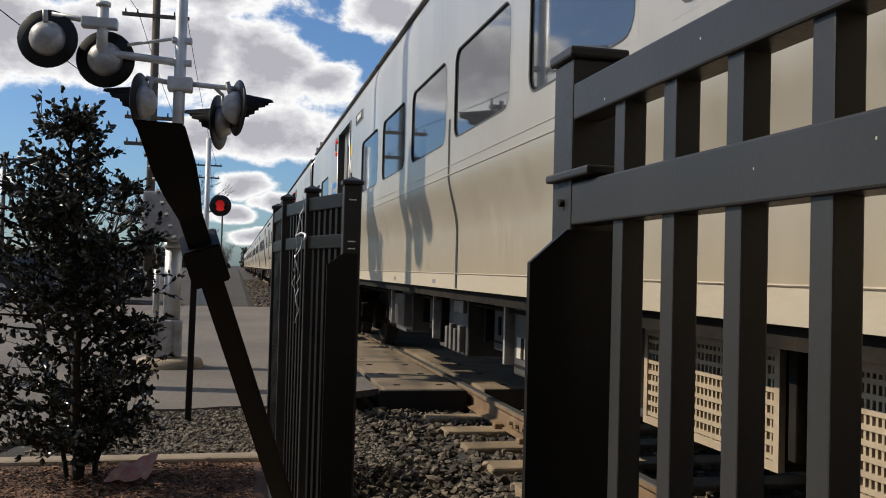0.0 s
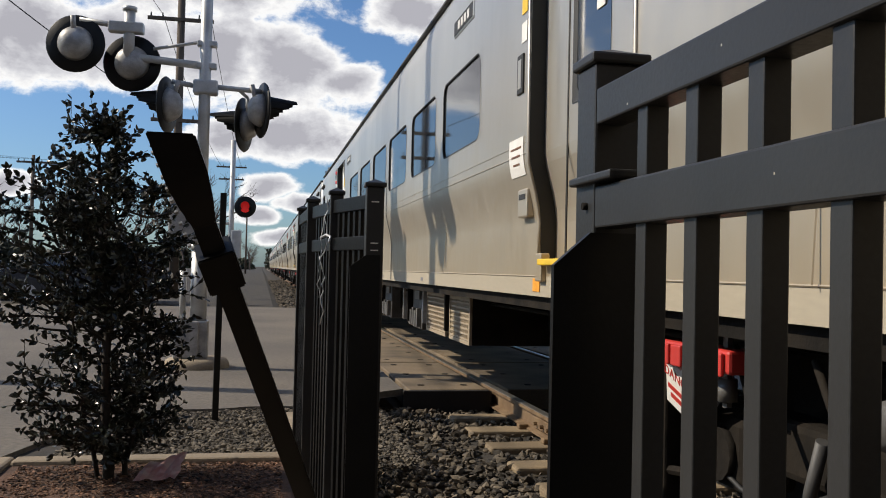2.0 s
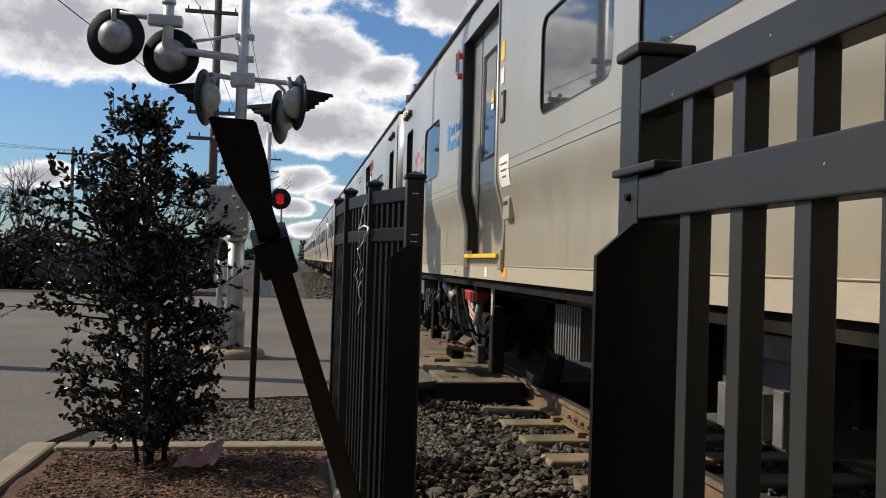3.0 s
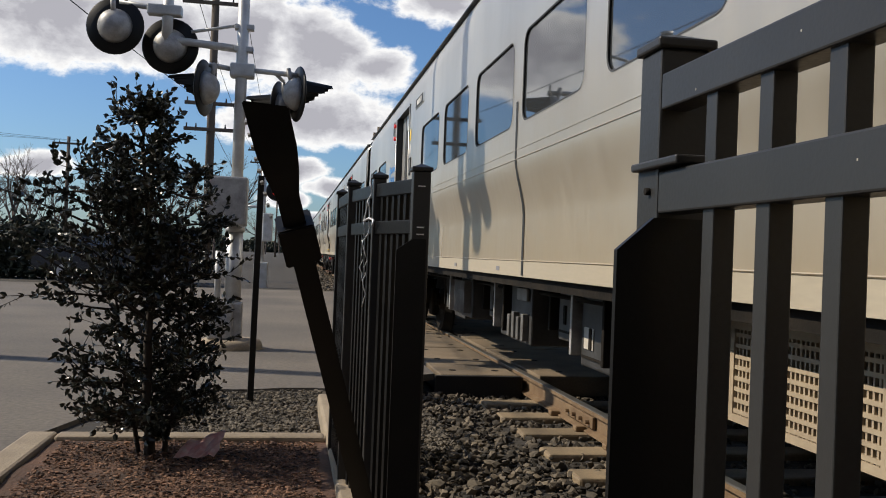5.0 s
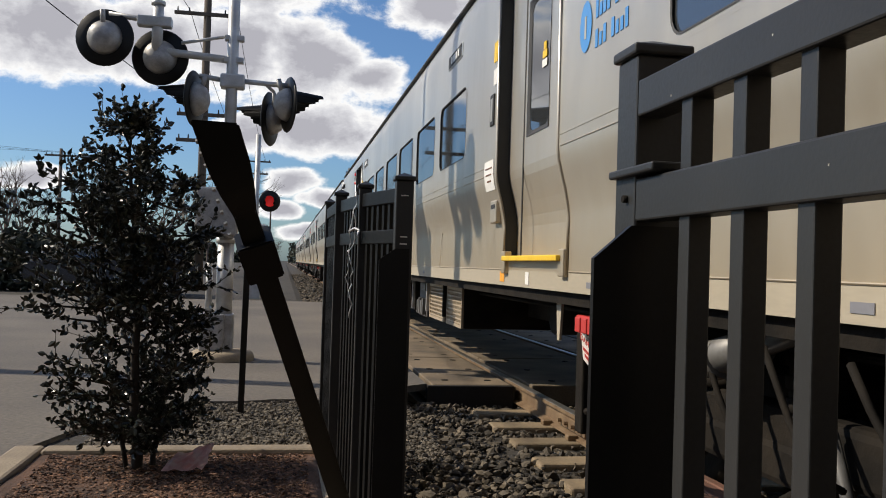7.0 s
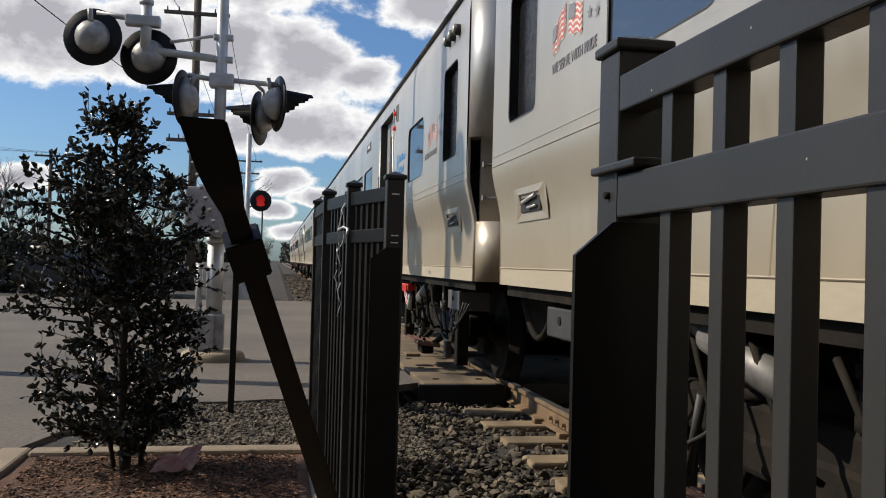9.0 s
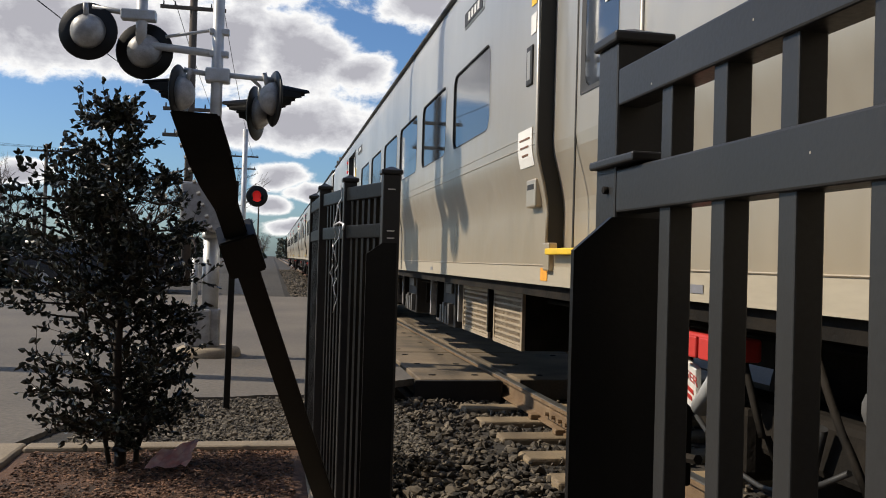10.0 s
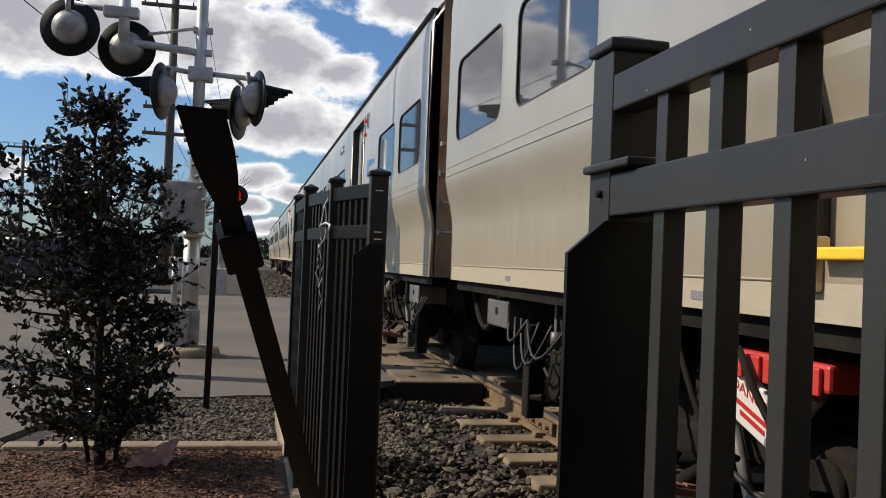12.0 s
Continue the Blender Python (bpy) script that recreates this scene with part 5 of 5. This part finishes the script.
def build_underfloor(car, cab_far):
    rng = random.Random(17)
    bm = bmesh.new()
    box(bm, -1.46, 1.46, -HALF + GAP + 0.06, HALF - GAP - 0.06, 0.90, 0.985)
    part("underframe", bm, UNDER, car, "dark steel underframe")
    for x in (-0.5, 0.5):
        bm = bmesh.new()
        box(bm, x - 0.12, x + 0.12, -11, 11, 0.62, 0.898)
        part("centre_beam", bm, UNDER, car)
    y = -3.05 if cab_far else -4.35
    k = 0
    plan = ((0.80, "grille"), (0.95, "grille"), (0.55, "tall"), (0.62, "bars"), (0.70, "tall"), (0.58, "box"), (0.64, "bars"), (0.50, "tall"), (0.72, "box"), (0.60, "fins"),
            (0.62, "tall"), (0.60, "bars"))
    for w, sort in plan[:-2] if cab_far else plan:
        z0 = {"grille": 0.49, "box": 0.50, "tall": 0.40, "fins": 0.46, "bars": 0.42}[sort]
        bm = bmesh.new()
        xf = -1.26 if sort == "grille" else -1.16 + 0.08 * (k % 3)
        box(bm, xf, 1.2, y, y + w, z0, 0.89, bevel=0.015)
        unit = part("equipment_box", bm, BOXGREY if sort != "grille" else UNDER, car, "grey underfloor equipment case")
        if sort == "grille":
            bm = bmesh.new()
            for (a0, a1, b0, b1) in ((y, y + w, z0, z0 + 0.03), (y, y + w, 0.85, 0.88), (y, y + 0.03, z0 + .03, 0.85), (y + w - 0.03, y + w, z0 + .03, 0.85)):
                box(bm, xf - 0.025, xf - 0.002, a0, a1, b0, b1)
            n = 9
            for i in range(1, n):
                z = z0 + (0.87 - z0) * i / n
                box(bm, xf - 0.02, xf - 0.004, y + 0.03, y + w - 0.03, z - 0.008, z + 0.008)
            m = 34
            for i in range(1, m):
                yy = y + w * i / m
                box(bm, xf - 0.016, xf - 0.006, yy - 0.005, yy + 0.005, z0 + 0.03, 0.85)
            part("grille", bm, BOXTAN, unit, "tan slotted ventilation grille")
        elif sort == "bars":
            for i in range(4):
                yy = y + 0.10 + (w - 0.2) * i / 3
                bm = bmesh.new()
                box(bm, xf - 0.05, xf - 0.001, yy - 0.035, yy + 0.035, z0 + 0.03, z0 + 0.24 - 0.03 * (i % 2), bevel=0.006)
                part("breaker_cover", bm, DAMPER, unit, "pale grey breaker cover")
            bm = bmesh.new()
            box(bm, xf - 0.03, xf - 0.001, y + 0.05, y + w * 0.55, 0.76, 0.86, bevel=0.008)
            part("terminal_box", bm, DAMPER, unit)
        elif sort == "fins":
            bm = bmesh.new()
            for i in range(10):
                yy = y + 0.05 + (w - 0.1) * i / 9
                box(bm, xf - 0.08, xf, yy - 0.012, yy + 0.012, z0 + 0.05, 0.84)
                part("cooling_fin", bm, DAMPER, unit)
                bm = bmesh.new()
            bm.free()
        else:
            for i in range(2):
                yy = y + w * (0.3 + 0.4 * i)
                bm = bmesh.new()
                box(bm, xf - 0.015, xf, yy - 0.025, yy + 0.025, z0 + 0.12, z0 + 0.26, bevel=0.006)
                part("latch", bm, UNDER, unit)
            for zz in (z0 + 0.06, 0.82):
                bm = bmesh.new()
                box(bm, xf - 0.012, xf - 0.001, y + 0.04, y + w - 0.04, zz, zz + 0.015)
                part("cover_seam", bm, UNDER, unit)
            if sort == "tall":
                bm = bmesh.new()
                box(bm, xf - 0.008, xf - 0.001, y + 0.10, y + 0.22, 0.68, 0.78)
                part("label_plate", bm, YELLOW if k % 2 else WHITE, unit)
                bm = bmesh.new()
                box(bm, xf - 0.007, xf - 0.001, y + w - 0.26, y + w - 0.08, 0.52, 0.66)
                part("notice_plate", bm, PLATE, unit, "dirty tan notice plate")
        bm = bmesh.new()
        box(bm, xf - 0.06, xf + 0.02, y + w + 0.03, y + w + 0.07, z0 + 0.06, 0.90, bevel=0.006)
        part("hanger_post", bm, HOUSING if k % 3 == 1 else UNDER, car)
        y += w + rng.uniform(0.11, 0.22)
        k += 1
    for yy in (-5.3, 5.25):
        bm = bmesh.new()
        rod(bm, (-1.05, yy, 0.78), (-0.4, yy, 0.78), 0.16, seg=16)
        part("air_tank", bm, UNDER, car)
    for z in (0.87, 0.83):
        bm = bmesh.new()
        rod(bm, (-1.1, -10.2, z), (-1.1, 10.2, z), 0.014, seg=6)
        part("cable_pipe", bm, UNDER, car)


def build_car(cab_far, label):
    """One coach, 23.5 m long between couplings; its cab end is at +y where cab_far is true, else at -y."""
    car = thing("railway_coach", label, "train carriage", group="coaches of the passing train")
    ya, yb = -HALF + GAP, HALF - GAP
    c = 1 if cab_far else -1
    # windows; those towards the cab end: one coach window and a narrow dark cab window
    wins = [(0.10, 1.39), (1.66, 2.92), (3.18, 4.46), (-1.39, -0.10), (-2.92, -1.66), (-4.46, -3.18)]
    wins += [(-c * 8.30, -c * 9.56), (-c * 9.82, -c * 11.05)]
    wins += [(c * 8.2, c * 9.28)]
    cab = tuple(sorted((c * 10.32, c * 10.95)))
    wins = [tuple(sorted(w)) for w in wins]
    zs_low, zs_top = [0.97, 1.075, 1.36, 1.43, 1.52, 1.61, 1.68, 1.74, 1.94], [2.58, 3.02, 3.14, 3.26]
    cuts = sorted([(w, "w") for w in wins] + [(d, "d") for d in DOORS] + [(cab, "c")])
    bm = bmesh.new()

    def xo(z):
        return -SIDE + inset(z)

    def strip(y0, y1, zs):
        for a, b in zip(zs, zs[1:]):
            wall_strip(bm, y0, y1, (a, b), xo, 1 if b < 1.1 else 0)
    full = zs_low + zs_top
    y = ya
    for (y0, y1), sort in cuts:
        strip(y, y0, full)
        if sort == "w":
            strip(y0, y1, zs_low)
            strip(y0, y1, zs_top)
        elif sort == "d":
            strip(y0, y1, [0.97, 1.075, 1.17])
            strip(y0, y1, [3.0, 3.02, 3.14, 3.26])
        else:
            strip(y0, y1, zs_low)
            strip(y0, y1, [2.78, 3.02, 3.14, 3.26])
        y = y1
    strip(y, yb, full)
    bmesh.ops.remove_doubles(bm, verts=bm.verts, dist=0.0005)
    for f in bm.faces:
        f.smooth = True
    # far wall and end walls
    for a, b in zip(full, full[1:]):
        bm.faces.new([bm.verts.new(v) for v in ((SIDE - inset(a), ya, a), (SIDE - inset(a), yb, a), (SIDE - inset(b), yb, b), (SIDE - inset(b), ya, b))])
    body = part("body", bm, STEEL, car, "brushed stainless side wall dusted with brown grime", mats=(SKIRT,))
    bm = bmesh.new()
    box(bm, -1.2, 1.2, ya + 0.4, yb - 0.4, 1.20, 1.25)
    box(bm, -0.25, 0.25, ya + 0.4, yb - 0.4, 1.25, 1.8)
    part("interior", bm, BROWN, car, "dim coach interior")
    bm = bmesh.new()
    arch = ((SIDE - 0.05, 3.26), (SIDE - 0.18, 3.42), (SIDE - 0.55, 3.58), (0.5, 3.70), (0, 3.73), (-0.5, 3.70), (-SIDE + 0.55, 3.58), (-SIDE + 0.18, 3.42), (-SIDE + 0.05, 3.26))
    p = [bm.verts.new((x, ya, z)) for x, z in arch]
    q = [bm.verts.new((x, yb, z)) for x, z in arch]
    for i in range(len(arch) - 1):
        bm.faces.new((p[i], p[i + 1], q[i + 1], q[i])).smooth = True
    bm.faces.new(p[::-1])
    bm.faces.new(q)
    part("roof", bm, ROOFM, car, "ribbed grey roof")
    bm = bmesh.new()
    box(bm, -SIDE + 0.005, -SIDE + 0.06, ya, yb, 3.242, 3.262, bevel=0.004)
    part("gutter", bm, BOXGREY, car, "dark drip gutter along the roof edge")
    for z, r in ((1.74, 0.0035), (1.80, 0.0022), (1.078, 0.0045)):
        bm = bmesh.new()
        segs = [(ya, -6.97), (-5.53, 5.53), (6.97, yb)]
        for s0, s1 in segs:
            rod(bm, (xo(z) - 0.001, s0, z), (xo(z) - 0.001, s1, z), r, seg=6)
        part("moulding", bm, STEEL, car)
    for w in wins:
        build_window(car, *w)
    build_window(car, *cab, z0=1.94, z1=2.78, r=0.06, glass=CABSHADE, deep=0.05)
    build_door(car, *DOORS[0], True)
    build_door(car, *DOORS[1], False)
    # gasket seam at mid-length
    bm = bmesh.new()
    for a, b in zip((0.98, 1.38, 1.46, 1.54, 1.62, 1.72), (1.38, 1.46, 1.54, 1.62, 1.72, 2.12)):
        v = [(xo(a) - 0.004, -0.023, a), (xo(a) - 0.004, 0.023, a), (xo(b) - 0.004, 0.023, b), (xo(b) - 0.004, -0.023, b)]
        bm.faces.new([bm.verts.new(x) for x in v[::-1]])
    part("seam", bm, RUBBER, car, "dark vertical body seam")
    for yy in (-8.0, 3.1, -3.1, 8.0):
        bm = bmesh.new()
        rod(bm, (xo(1.5) - 0.001, yy, 1.08), (xo(1.4) - 0.001, yy, 1.4), 0.003, seg=4)
        part("panel_joint", bm, STEEL, car)
    # ends: collar frames, recessed brown end wall, steps, gangway
    for s, y_end in ((-1, ya), (1, yb)):
        is_cab = (s == c)
        bm = bmesh.new()
        prof = [(xo(z), z) for z in (0.97, 1.38, 1.46, 1.54, 1.62, 1.72, 3.14)] + [(-SIDE + 0.2, 3.42)]
        tube(bm, [(x + 0.014, y_end, z) for x, z in prof], 0.018, 8)
        part("end_collar", bm, STEEL, car)
        bm = bmesh.new()
        box(bm, -SIDE + 0.11, SIDE - 0.11, y_end - 0.02, y_end + 0.02, 0.97, 3.5)
        part("end_wall", bm, STEEL if is_cab else BROWN, car)
        bm = bmesh.new()
        if is_cab:
            for z0, z1, xx in ((0.97, 1.42, xo(1.0)), (2.05, 3.2, -SIDE)):
                rod(bm, (xx + 0.17, y_end + s * 0.02, z0), (xx + 0.17, y_end + s * 0.02, z1), 0.16, seg=20)
                part("corner_fairing", bm, STEEL, car, "rounded stainless cab corner")
                bm = bmesh.new()
            bm.free()
        else:
            y0, y1 = sorted((y_end + s * 0.022, y_end + s * (GAP - 0.004)))
            box(bm, -1.28, 1.28, y0, y1, 1.15, 3.25, bevel=0.02)
            part("gangway", bm, BROWN, car, "brown gangway panel between coaches")
        for z in (1.35, 1.6, 1.85, 2.1):
            bm = bmesh.new()
            rod(bm, (-SIDE + 0.12, y_end + s * 0.07, z), (-SIDE + 0.30, y_end + s * 0.07, z), 0.012, seg=6)
            box(bm, -SIDE + 0.115, -SIDE + 0.135, min(y_end, y_end + s * 0.09), max(y_end, y_end + s * 0.09), z - 0.02, z + 0.02)
            part("end_rung", bm, HOUSING, car)
        bm = bmesh.new()
        rod(bm, (0, y_end, 0.72), (0, y_end + s * (GAP - 0.02), 0.72), 0.11, seg=12)
        box(bm, -0.9, 0.9, y_end - s * 0.6 if s > 0 else y_end, y_end if s > 0 else y_end + 0.6, 0.55, 0.9)
        part("coupler", bm, UNDER, car)
        bm = bmesh.new()
        for k in range(4):
            pts = [Vector((-1.1 + 0.2 * k, y_end + s * GAP * i / 6, 0.86 - 0.28 * math.sin(math.pi / 2 * i / 6))) for i in range(7)]
            tube(bm, pts, 0.025)
            part("jumper_cable", bm, UNDER, car)
            bm = bmesh.new()
        bm.free()
    # cab side: step pocket with its handle, marker lamps, flags, stars and wording
    yc = c * 10.58
    bm = bmesh.new()
    x0, x1 = xo(1.36) - 0.008, xo(1.53) - 0.008
    rim = [[bm.verts.new((xx + dx, yc + dy * w, z)) for dy in (-1, 1)] for w, dx in ((0.33, 0.0), (0.21, 0.0), (0.21, 0.07)) for xx, z in ((x0, 1.36 if w > 0.3 else 1.41), (x1, 1.57 if w > 0.3 else 1.52))]
    for lo, hi, lo2, hi2 in ((rim[0], rim[1], rim[2], rim[3]), (rim[2], rim[3], rim[4], rim[5])):
        ring, ring2 = (lo[0], lo[1], hi[1], hi[0]), (lo2[0], lo2[1], hi2[1], hi2[0])
        for i in range(4):
            bm.faces.new((ring[i], ring2[i], ring2[(i + 1) % 4], ring[(i + 1) % 4]))
    hatch = part("cab_step_pocket", bm, STEEL, car, "recessed steel step pocket")
    decal(hatch, "pocket_opening", RUBBER, yc - 0.205, yc + 0.205, 1.415, 1.515, lift=0.012, x=xo(1.44))
    bm = bmesh.new()
    rod(bm, (xo(1.45) - 0.022, yc - 0.13, 1.50), (xo(1.45) - 0.022, yc + 0.13, 1.47), 0.012, seg=8)
    part("handle", bm, GALV, hatch)
    bm = bmesh.new()
    rod(bm, (xo(1.45) - 0.02, yc - 0.15, 1.44), (xo(1.45) - 0.02, yc + 0.02, 1.435), 0.008, seg=8)
    part("handle", bm, GALV, hatch)
    for k, yy in enumerate((c * 10.55, c * 10.75, c * 10.95)):
        bm = bmesh.new()
        rod(bm, (-SIDE - 0.045, yy, 2.97), (-SIDE + 0.01, yy, 2.97), 0.045, seg=14)
        lamp = part("marker_lamp", bm, RUBBER, car, "round black-rimmed marker lamp")
        bm = bmesh.new()
        turned(bm, ((0.036, 0.0), (0.03, 0.012), (0.012, 0.018)), Matrix.Translation((-SIDE - 0.045, yy, 2.97)) @ pose(0, 0, 0, 0, -90, 0), 12)
        part("lens", bm, GALV, lamp)
    # two waving flags, each a row of short bent strips
    for k, (tilt, mid_y) in enumerate(((0.09, 9.93), (-0.04, 9.68))):
        f = c * 9.80 + (mid_y - 9.80)
        bm = bmesh.new()
        top = [(f + 0.10 - 0.20 * i / 6, 2.37 + tilt * (-0.5 + i / 6) + 0.012 * math.sin(2.2 * i)) for i in range(7)]
        stripes = bmesh.new()
        for (ya_, za), (yb_, zb) in zip(top, top[1:]):
            bm.faces.new([bm.verts.new(v) for v in ((-SIDE - 0.003, ya_, za - 0.15), (-SIDE - 0.003, ya_, za), (-SIDE - 0.003, yb_, zb), (-SIDE - 0.003, yb_, zb - 0.15))])
            for q in range(5):
                h = 0.006 + 0.030 * q
                stripes.faces.new([stripes.verts.new(v) for v in ((-SIDE - 0.005, ya_, za - h - 0.016), (-SIDE - 0.005, ya_, za - h), (-SIDE - 0.005, yb_, zb - h), (-SIDE - 0.005, yb_, zb - h - 0.016))])
        flag = part("flag_sticker", bm, WHITE, car, "small waving striped flag sticker")
        part("stripe", stripes, FLAGRED, flag)
        (y0, z0), (y1, z1) = (top[0], top[2]) if k == 0 else (top[0], top[3])
        bm = bmesh.new()
        bm.faces.new([bm.verts.new(v) for v in ((-SIDE - 0.007, y0, z0 - 0.075), (-SIDE - 0.007, y0, z0), (-SIDE - 0.007, y1, z1), (-SIDE - 0.007, y1, z1 - 0.075))])
        part("canton", bm, GREYMARK, flag)
    for k, (dy, z) in enumerate(((-0.30, 2.27), (-0.40, 2.25), (-0.30, 2.40), (-0.41, 2.40))):
        bm = bmesh.new()
        ring = [(0.036 if i % 2 == 0 else 0.015, 2 * math.pi * i / 10) for i in range(10)]
        bm.faces.new([bm.verts.new((-SIDE - 0.004, c * 9.80 + dy - 0.02 + r * math.sin(a), z + r * math.cos(a))) for r, a in ring])
        part("star", bm, GREYMARK, car)
    on_side = Matrix(((0, 0, -1, -SIDE - 0.003), (-1, 0, 0, c * 9.71), (0, 1, 0, 2.115), (0, 0, 0, 1)))
    wording("slogan", "WE SERVE WITH PRIDE", 0.078, GREYMARK, car, on_side, 0.83)
    # blue operator mark beside each door: an upright oval emblem and two rows of word bars
    for my in (-7.35, 7.68):
        bm = bmesh.new()
        bm.faces.new([bm.verts.new((-SIDE - 0.004, my + 0.085 * math.cos(a), 2.27 + 0.125 * math.sin(a))) for a in [2 * math.pi * i / 24 for i in range(24)]][::-1])
        emblem = part("emblem", bm, BLUE, car, "plain blue oval emblem")
        decal(emblem, "emblem_bar", PLATE, my - 0.012, my + 0.012, 2.21, 2.32, lift=0.006, x=-SIDE)
        for z, words in ((2.275, (0.20, 0.27)), (2.135, (0.16, 0.22))):
            y1 = my - 0.14
            for wide in words:
                n_bars = round(wide / 0.052)
                for q in range(n_bars):
                    a0 = y1 - wide * q / n_bars
                    decal(car, "lettering_bar", BLUE, a0 - 0.034, a0, z, z + (0.085 if q in (0, n_bars - 1) else 0.06))
                y1 -= wide + 0.05
    # number panel and small vents under the gutter
    for yy in (-3.9, 4.7):
        bm = bmesh.new()
        box(bm, -SIDE - 0.01, -SIDE + 0.02, yy - 0.32, yy + 0.32, 2.83, 2.97, bevel=0.02)
        pn = part("number_panel", bm, STEEL, car)
        decal(pn, "panel_glass", RUBBER, yy - 0.29, yy + 0.29, 2.85, 2.95, lift=0.013, x=-SIDE)
        for i in range(4):
            decal(pn, "digit_bar", WHITE, yy - 0.2 + 0.1 * i, yy - 0.14 + 0.1 * i, 2.87, 2.93, lift=0.015, x=-SIDE)
    for yy in (-9.4, -7.3, -2.0, 0.7, 2.4, 7.5, 9.8):
        decal(car, "stencil_mark", GREYMARK, yy - 0.05, yy + 0.05, 1.0, 1.03, lift=0.003)
    build_underfloor(car, cab_far)
    build_bogie(car, -8.3)
    build_bogie(car, 8.3)
    return car


build_ground()
build_shade_walls()
build_bed()
build_near_fence()
gate = build_gate()
arm = build_arm()
build_signal()
build_far_signal()
build_stake()
build_holly()
build_distance()
build_parked_car(-10.4, 33.5, 8, CARSILVER, "silver saloon car parked beyond the hedge")
build_parked_car(-15.5, 44.0, -5, CARSILVER, "pale saloon car parked beyond the street")
build_parked_car(-4.6, 25.8, 3, CARPAINT, "dark saloon car waiting beyond the street")

# cars come in pairs, cab ends outwards
far_cab = build_car(True, "stainless commuter coach with recessed doors, cab end trailing")
near_cab = build_car(False, "stainless commuter coach with recessed doors, cab end leading")
coaches = []
for k in range(-2, 8):
    proto = far_cab if k % 2 else near_cab
    coaches.append((k, copy_thing(proto, pose(TRACK_C, CAR_L * k, 0)) if k not in (0, 1) else proto))
build_track()
build_stones()


def travel(t):
    """How far the train has come, in metres."""
    ease = math.exp(-((t - 8.9) / 0.8) ** 2)
    return -0.003902 * t ** 3 - 0.03666 * t ** 2 + 9.7182 * t - 5.874 + 0.3 * ease


def motions():
    for k, coach in coaches:
        walk(coach, [(t / 2, pose(TRACK_C, CAR_L * k - travel(t / 2), 0)) for t in range(25)])
    for k, coach in coaches:
        if 0 <= k <= 5:
            for wheel in [o for o in coach.children if o.name.startswith("wheelset")]:
                y = wheel.location.y
                walk(wheel, [(i / 15, pose(0, y, 0.46, math.degrees(travel(i / 15) / 0.46) % 360)) for i in range(181)])
    swing = ((0, -0.4), (0.5, 1.2), (1.0, 0.7), (1.5, -1.0), (2.0, -1.1), (2.5, -0.7), (3.0, -0.2), (3.5, 0.8), (4.2, 0.4), (5.0, 0.0), (5.5, 1.1), (6.0, 0.8), (6.5, -0.2),
             (7.0, -1.1), (8.0, -0.4), (9.0, 0.2), (9.5, 0.2), (10.0, 0.1), (10.5, 0.2), (11.0, 0.5), (11.5, 0.6), (12.0, 0.4))
    sway = ((0, 0.1), (0.2, -0.7), (0.5, -1.3), (0.7, -0.2), (1.0, -1.3), (1.5, -1.8), (2, -1.5), (2.5, -0.8), (3, 0.15), (3.2, 0.65), (4.0, 0.6), (4.8, 1.1), (5, 2.05), (5.2, 2.25),
            (5.5, 2.0), (5.7, 1.4), (6, 1.3), (6.2, 0.95), (6.5, -0.4), (7, -0.65), (7.2, -1.3), (8.0, -0.7), (8.8, -0.05), (9.2, -0.4), (9.5, -0.6), (10, -0.35), (10.5, -0.1), (11, 0.7),
            (11.2, 0.85), (11.5, 0.65), (12, 0.85))
    walk(arm, [(t, pose(*ARM_FOOT, 0, 0, a, 0)) for t, a in sway])
    walk(gate, [(t, pose(*HINGE, 0, 0, 0, a)) for t, a in swing])


motions()
